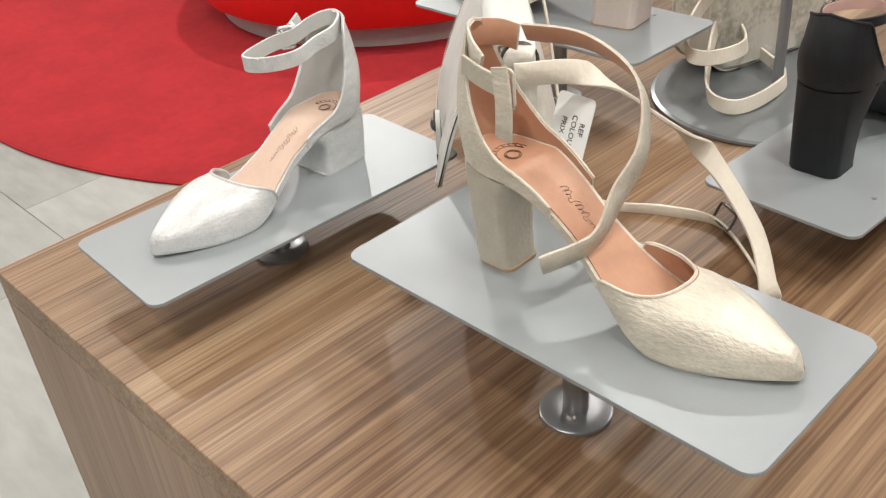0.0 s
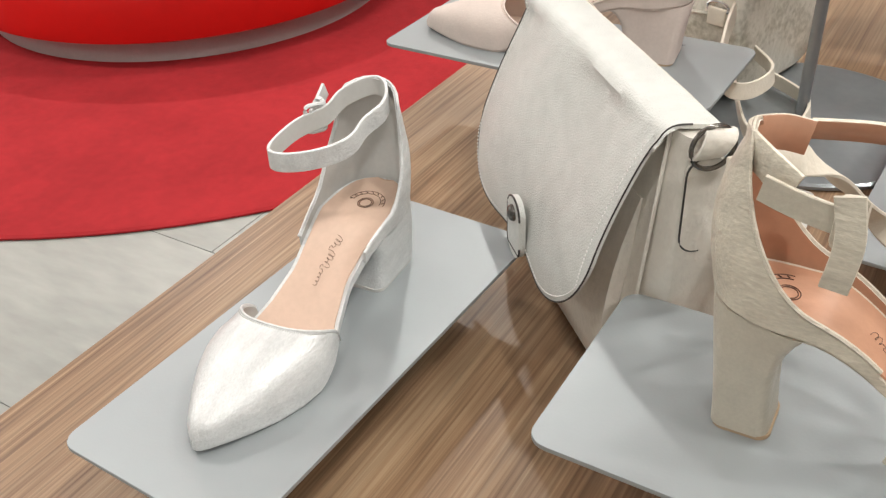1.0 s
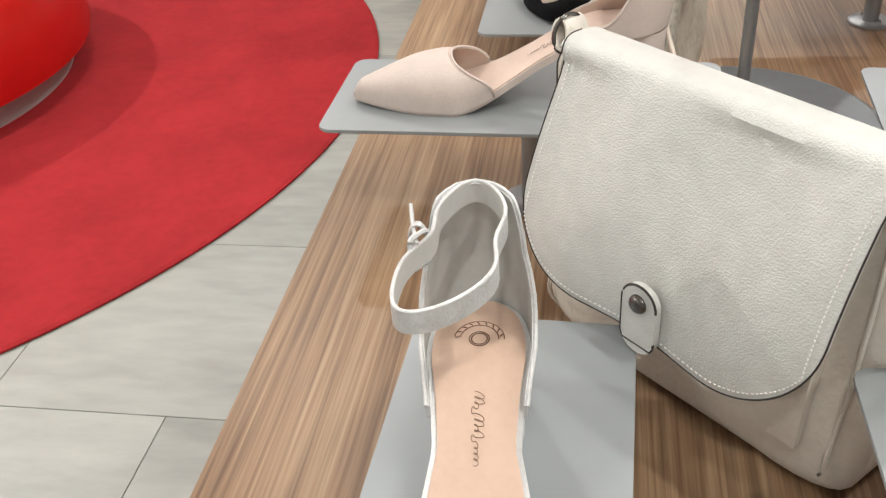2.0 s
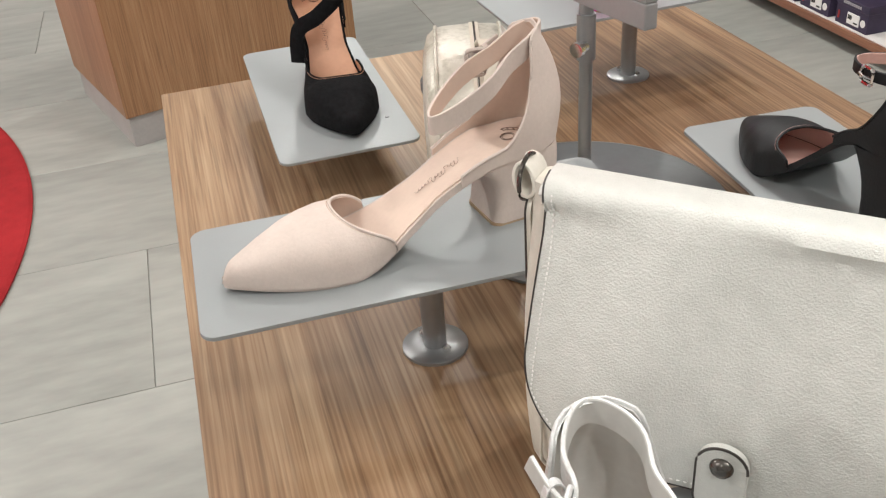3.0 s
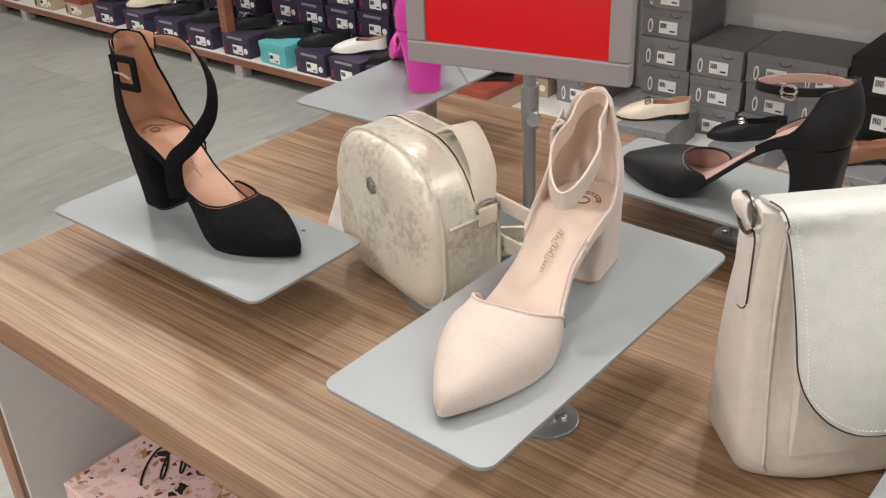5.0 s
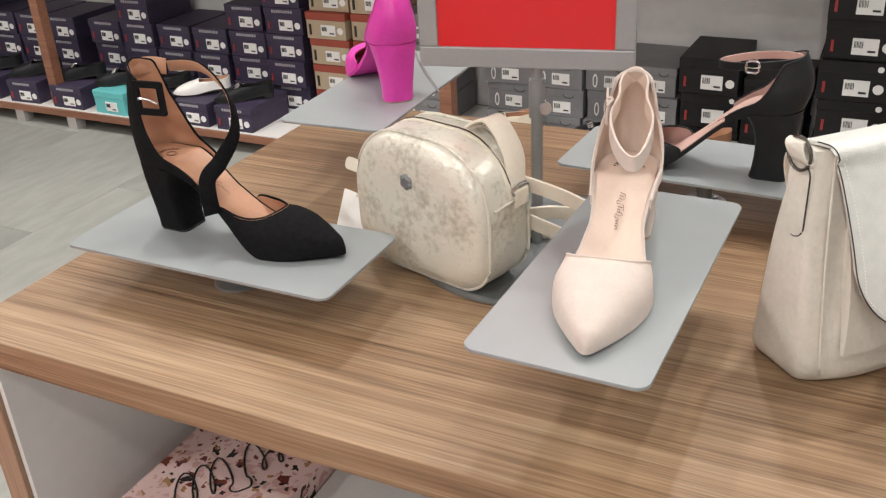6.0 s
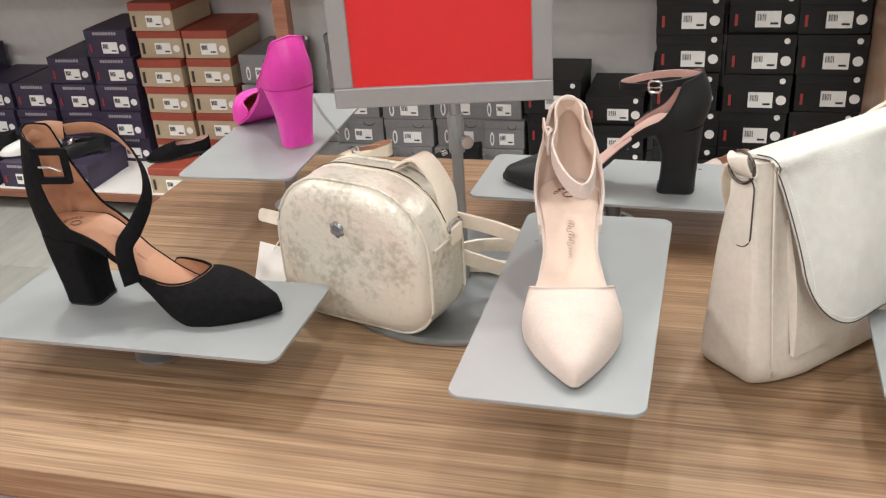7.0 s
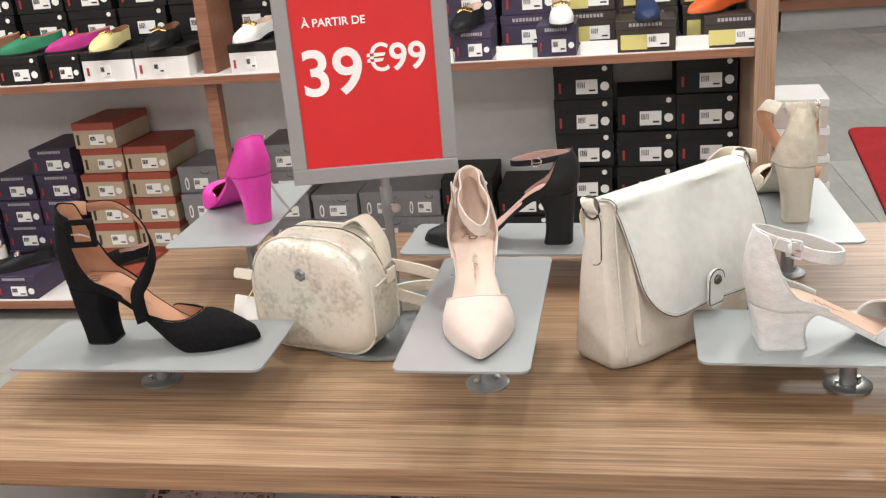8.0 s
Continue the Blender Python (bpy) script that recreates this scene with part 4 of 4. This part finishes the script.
    for pts in ([(W / 2 - 0.008, 0.030, 0.104), (W / 2 + 0.030, 0.046, 0.092), (W / 2 + 0.062, 0.064, 0.074), (W / 2 + 0.068, 0.082, 0.062), (W / 2 + 0.040, 0.090, 0.056), (W / 2 - 0.010, 0.078, 0.052), (W / 2 - 0.05, 0.028, 0.050)],
                [(W / 2 - 0.008, 0.034, 0.062), (W / 2 + 0.026, 0.062, 0.040), (W / 2 + 0.054, 0.096, 0.018), (W / 2 + 0.040, 0.122, 0.010), (W / 2 - 0.010, 0.118, 0.009), (W / 2 - 0.060, 0.092, 0.009), (W / 2 - 0.08, 0.022, 0.014)]):
        part("shoulder_strap", ribbon(spline(pts, 60), 0.016, 0.003, lambda i, tg: (0.1, -0.15, 1)), [M["cream_strap"]] * 2, ob, "cream leather shoulder strap", smooth=True)
    tg = empty("swing_tag", pose(-0.938, 0.300, TOP + 0.005, 68, 0, -20), "white paper swing tag beside gold bag", "tag")
    part("card", loft([[(x, y + 0.03, z) for x, y in rounded_rect(0.044, 0.052, 0.002)] for z in (0, 0.0006)]), M["tag"], tg)
    part("cord", tube(spline([(0, 0.052, 0.001), (0.012, 0.070, 0.002), (0.022, 0.078, 0.0)], 10), 0.0008, 5), M["cream_strap"], tg)
    part("leather_tab", loft([[(x - 0.012, y + 0.085, z) for x, y in rounded_rect(0.032, 0.014, 0.005)] for z in (0, 0.002)]), M["cream_strap"], tg)
    return ob


gold_bag()

# ---- price sign on a pole with a heavy round base ----
sign = empty("price_sign", pose(-0.738, 0.372, TOP), "red price sign in grey frame on steel pole, round base", "sign")
part("base", lathe([(0.132, 0), (0.136, 0.0015), (0.136, 0.0045), (0.132, 0.006), (0.02, 0.006)], 72), M["disc"], sign, "heavy round dark grey steel base")
part("pole", lathe([(0.006, 0.006), (0.006, 0.225)], 20), M["steel"], sign, smooth=True)
part("collar", lathe([(0.0082, 0.150), (0.0082, 0.19)], 20), M["steel"], sign, smooth=True)
part("thumb_screw", lathe([(0.0045, 0), (0.0045, 0.008), (0.0065, 0.008), (0.0065, 0.013)], 12), M["chrome"], sign, at=pose(0.009, -0.005, 0.165, 90, 0, 30))
SW, SH, RIM = 0.214, 0.302, 0.0195
sm = pose(-0.007, -0.013, 0.205, 0, 0, 11.3)
fr = bmesh.new()
for x0, x1, z0, z1 in ((-SW / 2, SW / 2, 0, RIM + 0.001), (-SW / 2, SW / 2, SH - RIM, SH), (-SW / 2, -SW / 2 + RIM, RIM + 0.001, SH - RIM), (SW / 2 - RIM, SW / 2, RIM + 0.001, SH - RIM)):
    box(x0, x1, -0.006, 0.006, z0, z1, 0.0015, 2, fr)
part("frame", fr, M["frame"], sign, "grey plastic snap frame", at=sm)
panel = part("panel", box(-SW / 2 + RIM - 0.002, SW / 2 - RIM + 0.002, -0.0035, 0.003, RIM, SH - RIM), M["red_print"], sign, "glossy red printed sheet", at=sm)
for txt, px, pz, size in (("À PARTIR DE", -0.073, 0.199, 0.0138), ("39", -0.082, 0.115, 0.080), ("€", 0.002, 0.139, 0.047), ("99", 0.0305, 0.139, 0.047)):
    cu = bpy.data.curves.new("lettering", "FONT")
    cu.body, cu.size, cu.extrude, cu.offset = txt, size, 0.0003, size * (0.006 if "€" in txt else 0.016)
    cu.materials.append(M["white_print"])
    t = new("lettering", cu)
    t.parent = panel
    t.matrix_basis = pose(px, -0.0042, pz, 90, 0, 0)


# ---- wall shelving ----
SY = FRONT_Y
unit = empty("wall_shelving", pose(0, 0, 0), "long store wall shelving with rust-brown boards, grey-white back", "shelving")
LX0 = -6.9
part("lower_board", box(LX0, 0.05, SY, SY + 0.62, 0.052, 0.08, 0.001), M["wood_shelf"], unit)
part("lower_liner", box(LX0, 0.0, SY + 0.012, SY + 0.60, 0.0801, 0.0835), M["white"], unit, "white shelf liner")
part("upper_board", box(LX0, 0.0, SY, SY + 0.50, 0.880, 0.906, 0.001), M["wood_shelf"], unit)
part("upper_liner", box(LX0, 0.0, SY + 0.012, SY + 0.50, 0.9062, 0.909), M["white"], unit, "white shelf liner")
part("top_board", box(LX0, 0.0, SY, SY + 0.50, 1.60, 1.626, 0.001), M["wood_shelf"], unit)
part("back_panel", box(LX0, 0.0, SY + 0.63, SY + 0.65, 0.0, 2.3), M["wall"], unit, "grey-white back panel")
part("end_panel", box(0.0, 0.062, SY - 0.01, SY + 0.65, 0.0, 2.3, 0.001), M["wood_side"], unit)
for px in (-1.82, -3.70, -5.55):
    part("upright", box(px, px + 0.045, SY + 0.03, SY + 0.075, 0.0835, 0.880), M["wood_shelf"], unit)
    part("upright", box(px, px + 0.045, SY + 0.05, SY + 0.5, 0.909, 1.60), M["wood_shelf"], unit)
for fx in (-0.2, -1.65, -1.95, -3.58, -3.89, -5.4, -5.7):
    part("foot", box(fx - 0.025, fx + 0.025, SY - 0.0, SY + 0.05, 0, 0.052), M["plinth"], unit)


def shoe_box(kind, w, h, d=0.28):
    """A lidded shoe box, its front at y = 0, with label, round sticker and brand bar."""
    body, lid, text, lab = {
        "purple": ("purple_box", "purple_box", "dark purple card shoe box with white label", 1),
        "black": ("black_box", "black_box", "black card shoe box with white label and sticker", 2),
        "grey": ("grey_box", "grey_box", "grey card shoe box with oval mark and label", 3),
        "rust": ("beige_box", "rust_lid", "beige card shoe box with rust-red lid", 4),
        "white": ("white_box", "black_box", "white card shoe box with black lid", 5),
        "teal": ("teal_box", "teal_box", "turquoise card shoe box on low shelf", 6),
        "brown": ("brown_box", "brown_box", "dark brown card shoe box with yellow label", 7),
        "dark_red": ("darkred_box", "darkred_box", "dark red card shoe box with white label", 1)}[kind]
    ob = empty("shoe_box", pose(0, 0, -50), text, "shoe box", "shoe boxes on the wall shelving")
    lh = 0.30 * h
    part("body", box(-w / 2 + 0.002, w / 2 - 0.002, 0.002, d - 0.002, 0, h - 0.01, 0.001, 1), M[body], ob)
    part("lid", box(-w / 2, w / 2, 0, d, h - lh, h - 0.0015, 0.0015, 1), M[lid], ob)
    z0 = 0.14 * h
    lx, lw, lz = 0.06 * w, 0.36 * w, 0.40 * h
    if lab == 5:
        lx, lw = -0.05 * w, 0.2 * w
    if lab == 7:
        part("colour_label", box(-0.42 * w, 0.02 * w, -0.0012, 0.002, z0 * 0.6, z0 + lz), M["yellow"], ob, "pale yellow label")
        lx, lw = 0.20 * w, 0.36 * w
    label = part("label", box(lx - lw / 2, lx + lw / 2, -0.0008 if lab != 7 else -0.0016, 0.002, z0, z0 + lz), M["label"], ob, "white paper label")
    bars = bmesh.new()
    for k in range(7):
        xx = lx - lw * 0.42 + k * lw * 0.05
        box(xx, xx + lw * (0.014 if k % 2 else 0.028), -0.0022, -0.0006, z0 + lz * 0.42, z0 + lz * 0.82, 0, 1, bars)
    box(lx + lw * 0.10, lx + lw * 0.40, -0.0022, -0.0006, z0 + lz * 0.18, z0 + lz * 0.30, 0, 1, bars)
    tagged(part("label_print", bars, M["bar"], label), kind="stuff")
    if lab in (1, 2, 4):
        part("sticker", lathe([(0.075 * w, 0), (0.075 * w, 0.001)], 14), M["label"], ob, "round white sticker", at=pose(0.36 * w, 0.0022, z0 + lz * 0.5, 90, 0, 0) @ pose(0, 0, 0.0016))
    if lab in (1, 2, 5):
        part("mark", box(-0.41 * w, -0.37 * w, -0.001, 0.002, z0 + 0.04 * h, z0 + lz * 0.8), M["reddot"], ob, "small red printed mark")
    if lab == 2:
        part("lid_sticker", lathe([(0.045 * w, 0), (0.045 * w, 0.001)], 12), M["label"], ob, "small round white sticker", at=pose(0.36 * w, -0.0002, h - lh * 0.55, 90, 0, 0))
    if lab == 3:
        part("mark", loft([[(-0.30 * w + 0.05 * w * math.cos(a), y, z0 + lz * 0.5 + 0.24 * h * math.sin(a)) for a in [2 * math.pi * q / 20 for q in range(20)]] for y in (0.002, -0.0008)]), M["label"], ob, "white oval mark")
        part("mark", loft([[(-0.30 * w + 0.026 * w * math.cos(a), y, z0 + lz * 0.5 + 0.17 * h * math.sin(a)) for a in [2 * math.pi * q / 16 for q in range(16)]] for y in (0.0, -0.0016)]), M[body], ob)
        part("finger_hole", tube([Vector((0.11 * w * math.cos(a) + 0.2 * w, -0.0012, h - lh * 0.65 - 0.012 * math.sin(a))) for a in [math.pi * q / 8 for q in range(9)]], 0.0012, 4), M["bar"], ob)
    if lab in (1, 7):
        br = bmesh.new()
        for k in range(9):
            xx = -0.28 * w + k * 0.062 * w
            box(xx, xx + 0.045 * w, -0.0009, 0.001, h - lh * 0.68, h - lh * 0.34, 0, 1, br)
        tagged(part("brand_print", br, M["greybar"], ob), kind="stuff")
    if lab == 4:
        part("mark", box(-0.42 * w, -0.37 * w, -0.001, 0.002, z0, z0 + lz), M["brown_box"], ob)
    return ob


PROTO = {}


def put_box(kind, w, h, x, y, z, turn=0.0, d=0.28):
    key = (kind, round(w, 3), round(h, 3), d)
    if key not in PROTO:
        PROTO[key] = shoe_box(kind, w, h, d)
    return copy_thing(PROTO[key], pose(x, y, z, 0, 0, turn))


rb = random.Random(5)
Z0 = 0.0836
BACK = SY + 0.30


def column(kind, x, w, h, n, y=None, z=None):
    for k in range(n):
        put_box(kind, w - 0.006, h, x + rb.uniform(-0.006, 0.006), (BACK if y is None else y) + rb.uniform(-0.008, 0.02), (Z0 if z is None else z) + k * h, rb.uniform(-1.6, 1.6))


for x, n in ((-0.534, 6), (-0.319, 5), (-0.104, 6)):
    column("black", x, 0.214, 0.126, n)
column("black", -0.76, 0.2, 0.098, 3)
column("black", -0.965, 0.2, 0.118, 3)
for x, n in ((-1.68, 5), (-1.49, 3), (-1.30, 3), (-1.145, 3)):
    column("grey", x, 0.186 if x < -1.2 else 0.15, 0.102, n)
column("grey", -2.03, 0.17, 0.108, 4)
column("rust", -2.43, 0.186, 0.104, 6)
column("rust", -2.235, 0.186, 0.104, 5)
for x, n in ((-2.64, 5), (-2.83, 4), (-3.02, 3), (-3.21, 3), (-3.40, 4), (-3.59, 3), (-3.86, 3), (-4.05, 3), (-4.24, 3), (-4.43, 4), (-4.62, 4), (-4.81, 3), (-5.0, 5), (-5.19, 4), (-5.38, 3), (-5.72, 4), (-5.91, 4), (-6.1, 3)):
    column("purple" if x > -5.1 else "rust", x, 0.184, 0.105, n)

# upper shelf: back row stacked, front row single boxes
ZU = 0.9093
for k in range(21):
    x = -0.11 - k * 0.2
    if -1.85 < x < -1.72:
        continue
    kind = "brown" if x > -0.62 else "purple" if x > -1.3 else "black" if x > -3.6 else "purple"
    for j in range(4 if k % 3 else 3):
        put_box(kind, 0.188, 0.112, x + rb.uniform(-0.006, 0.006), SY + 0.245 + rb.uniform(0, 0.012), ZU + j * 0.112, rb.uniform(-1.2, 1.2), 0.24)
UP = [("brown", -0.060, 0.182), ("brown", -0.327, 0.186), ("purple", -0.606, 0.128), ("purple", -0.876, 0.124), ("purple", -1.12, 0.13), ("white", -1.33, 0.17), ("white", -1.625, 0.17),
      ("white", -1.957, 0.2), ("white", -2.158, 0.198), ("black", -2.325, 0.13), ("black", -2.50, 0.17), ("black", -2.69, 0.17), ("black", -2.88, 0.17), ("purple", -3.08, 0.17), ("purple", -3.3, 0.17), ("purple", -3.5, 0.17)]
for kind, x, w in UP:
    put_box(kind, w, 0.1, x, SY + 0.018, ZU, rb.uniform(-2, 2), 0.2)
for x in (-0.192, -0.473, -0.742, -1.0):
    card = empty("price_card", pose(x, SY + 0.022, ZU), "blank white price card standing on shelf", "price card", "price cards on the shelf")
    part("card", box(-0.058, 0.058, 0, 0.002, 0, 0.042), M["label"], card)


# ---- flat shoes shown on the shelf ----
def flat_shoe(out, ins="tan_in", trim=None, heel_h=0.014, L=0.235):
    """A low loafer or ballerina: toe along -y, sole at z = 0."""
    ob = empty("flat_shoe", pose(0, 0, -60), "", "shoe", "shoes on the wall shelving")

    def half(t):
        return float(np.interp(t, (0, 0.03, 0.1, 0.25, 0.45, 0.68, 0.82, 0.92, 0.98, 1), (0.006, 0.017, 0.027, 0.028, 0.027, 0.038, 0.034, 0.024, 0.012, 0.002)))

    def base(t):
        return 0.006 + heel_h * (1 - smooth01((t - 0.2) / 0.4))
    st = [k / 24 for k in range(25)]
    part("sole", loft([[(-half(t) - 0.002, -t * L, base(t) - 0.006), (half(t) + 0.002, -t * L, base(t) - 0.006), (half(t) + 0.002, -t * L, base(t)), (-half(t) - 0.002, -t * L, base(t))] for t in st]), M["sole_dk"], ob)
    part("insole", loft([[(-half(t) + 0.001, -t * L, base(t)), (half(t) - 0.001, -t * L, base(t)), (half(t) - 0.001, -t * L, base(t) + 0.002), (-half(t) + 0.001, -t * L, base(t) + 0.002)] for t in st[1:-2]]), M[ins], ob)
    part("heel", loft([[(x * 0.046, -0.024 + y * 0.044, z) for x, y in rounded_rect(1, 1, 0.25, 3)] for z in (0, heel_h + 0.001)]), M["sole_dk"], ob)
    grid = []
    for i in range(25):
        th = -1 + 2 * i / 24
        row = []
        for j in range(16):
            b0 = 0.52 - 0.50 * smooth01((abs(th) - 0.45) / 0.5)
            t = b0 + (1 - b0) * j / 15
            h = float(np.interp(t, (0, 0.2, 0.45, 0.55, 0.75, 0.9, 1.0), (0.062, 0.052, 0.058, 0.054, 0.040, 0.026, 0.006)))
            a = th * math.pi / 2
            row.append((half(t) * math.copysign(abs(math.sin(a)) ** 0.75, a) * 1.03, -t * L, base(t) + h * max(0, math.cos(a)) ** 0.6))
        grid.append(row)
    part("upper", shell(grid, -0.0016), [M[out], M[ins]], ob, smooth=True)
    grid = []
    for i in range(19):
        u = -1 + 2 * i / 18
        t = 0.36 * abs(u) ** 1.7
        grid.append([(math.copysign(half(t) * 1.03, u) if abs(u) > 1e-6 else 0.0, -t * L, base(t) + (0.05 - 0.016 * abs(u)) * q / 5) for q in range(6)])
    part("heel_counter", shell(grid, -0.0016), [M[out], M[ins]], ob, smooth=True)
    if trim:
        tr = bmesh.new()
        for k in range(5):
            a = -0.5 + 0.25 * k
            tube([Vector((0.022 * math.sin(a * 2.4) + 0.0065 * math.cos(q), -0.585 * L + 0.009 * math.sin(q), 0.0625 - 0.012 * abs(a) + 0.004 * math.sin(q))) for q in [2 * math.pi * s / 10 for s in range(10)]], 0.0028, 5, True, tr)
        part("trim", tr, M[trim], ob, "metal chain trim")
    return ob


FLAT = {}


def put_flat(out, label, x, y, z, turn, ins="tan_in", trim=None):
    key = (out, ins, trim)
    if key not in FLAT:
        FLAT[key] = flat_shoe(out, ins, trim)
    tagged(copy_thing(FLAT[key], pose(x, y, z, 0, 0, turn)), label)


ZT = ZU + 0.1
for out, label, x, turn, ins, trim in (
        ("brown", "brown leather loafer with gold chain on box", -2.64, -50, "tan_in", "gold"), ("green", "green suede loafer with gold chain on box", -2.47, -48, "tan_in", "gold"),
        ("fuchsia", "fuchsia suede loafer with gold chain on box", -2.28, -50, "tan_in", "gold"), ("lemon", "pale yellow leather loafer with gold chain", -2.158, -4, "brown", "gold"),
        ("black_lth", "black leather loafer with gold chain on box", -1.965, 0, "brown", "gold"), ("white_lth", "white leather loafer with gold chain on box", -1.61, -12, "nude_in", "gold"),
        ("black_lth", "black leather loafer with gold chain on box", -0.872, -12, "nude_in", "gold"), ("white_lth", "white leather loafer with gold chain on box", -0.60, 4, "nude_in", "gold"),
        ("navy", "navy blue leather flat shoe on box", -0.327, 2, "nude_in", None), ("orange", "orange leather flat shoe on box", -0.075, -50, "nude_in", None)):
    put_flat(out, label, x + (0.06 if turn < -40 else 0), SY + 0.20, ZT, turn, ins, trim)

# lower shelf: front row of single boxes, each with a shoe on it
for kind, x, out, label, turn, trim in (
        ("purple", -2.72, "black_lth", "black leather loafer with metal trim on purple box", -55, "chrome"), ("purple", -2.93, "white_lth", "white leather loafer on purple box", -60, None),
        ("purple", -3.13, "black_lth", "black leather flat shoe on purple box", -58, None), ("teal", -3.36, "black_lth", "black leather loafer with metal trim on turquoise box", -62, "chrome"),
        ("purple", -3.60, "black_lth", "black leather loafer on purple box", -64, "chrome"), ("purple", -3.86, "black_lth", "black leather flat shoe on purple box", -55, None),
        ("purple", -4.1, "black_lth", "black leather loafer with metal trim on purple box", -58, "chrome"), ("purple", -4.36, "beige", "beige leather flat shoe on purple box", -58, None),
        ("purple", -4.62, "black_lth", "black leather flat shoe on purple box", -58, None), ("rust", -4.9, "brown", "brown leather flat shoe on beige box", -58, None),
        ("rust", -5.2, "beige", "beige leather flat shoe on beige box", -58, None), ("rust", -2.30, "black", "black suede flat shoe on red-lidded box", -62, None),
        ("grey", -1.60, "beige", "beige leather loafer with metal trim on grey box", -58, "chrome"), ("grey", -1.28, "black_lth", "black leather loafer on grey box", -58, "chrome"),
        ("grey", -0.95, "brown", "brown leather flat shoe on grey box", -58, None), ("black", -0.42, "nude", "dusty pink leather flat shoe on black box", -50, None)):
    put_box(kind, 0.175, 0.098, x, SY + 0.02, Z0, rb.uniform(-3, 3), 0.25)
    put_flat(out, label, x + 0.085, SY + 0.19, Z0 + 0.098, turn, "pink_in" if out == "black" else "sole_dk" if out == "black_lth" else "tan_in", trim)

# ---- beyond the shelving: red mat, boxes, far shelving ----
tagged(part("floor_mat", loft([[(x, y, z) for x, y in rounded_rect(1.6 * s, 1.75 * s, 0.08)] for s, z in ((1, 0), (1, 0.012), (0.995, 0.016))]), M["red_rug"], at=pose(1.60, 3.92, 0.001, 0, 0, -7)), "bright red floor mat beyond the wall shelving", "mat")
for k in range(5):
    pk = empty("shoe_box", pose(0.31, 3.20, 0.115 * k, 0, 0, 8 - 3 * k), "pale pink card shoe box standing on floor", "shoe box", "pink boxes by the mat")
    part("body", box(-0.10, 0.10, -0.15, 0.15, 0, 0.10, 0.001, 1), M["nude"], pk)
    part("lid", box(-0.103, 0.103, -0.153, 0.153, 0.082, 0.113, 0.001, 1), M["white_box"], pk)
far = empty("wall_shelving", pose(1.2, 9.0, 0), "far wood shelving stocked with dark red boxes", "shelving")
part("board", box(0, 3.2, 0, 0.45, 0.20, 0.30), M["wood_shelf"], far)
part("board", box(0, 3.2, 0, 0.45, 1.10, 1.15), M["wood_shelf"], far)
part("base", box(0.03, 3.17, 0.05, 0.45, 0, 0.20), M["plinth"], far)
part("end_panel", box(-0.04, 0, 0, 0.45, 0, 2.0), M["wood_side"], far)
for k in range(15):
    for j in range(5):
        put_box("dark_red", 0.2, 0.13, 1.32 + k * 0.205, 9.02, 0.30 + j * 0.131, rb.uniform(-1, 1), 0.3)
for proto in (*PROTO.values(), *FLAT.values()):
    for o in (*proto.children_recursive, proto):
        bpy.data.objects.remove(o)

# ---- floor tiles ----
TW, TL, GAP = 0.60, 1.20, 0.0018
me = None
for i in range(-12, 10):
    for j in range(-4, 10):
        x, y = i * TW - 1.13 + TW / 2, j * TL - 1.38 + TL / 2 + 0.4 * ((i + 8) % 3)
        if not (X0 < x - TW / 2 and x + TW / 2 < X1 and Y0 < y - TL / 2 and y + TL / 2 < Y1):
            continue
        if me is None:
            bm = bmesh.new()
            a, b = TW / 2 - GAP / 2, TL / 2 - GAP / 2
            o = [(-a, -b), (a, -b), (a, b), (-a, b)]
            loft([[(p, q, -0.008) for p, q in o], [(p, q, -0.0012) for p, q in o], [(p * 0.997, q * 0.9985, 0) for p, q in o]], bm=bm)
            ob = part("tile", bm, M["tile"], floor)
            me = ob.data
        else:
            ob = new("tile", me)
            ob.parent = floor
        ob.matrix_basis = pose(x, y, 0)
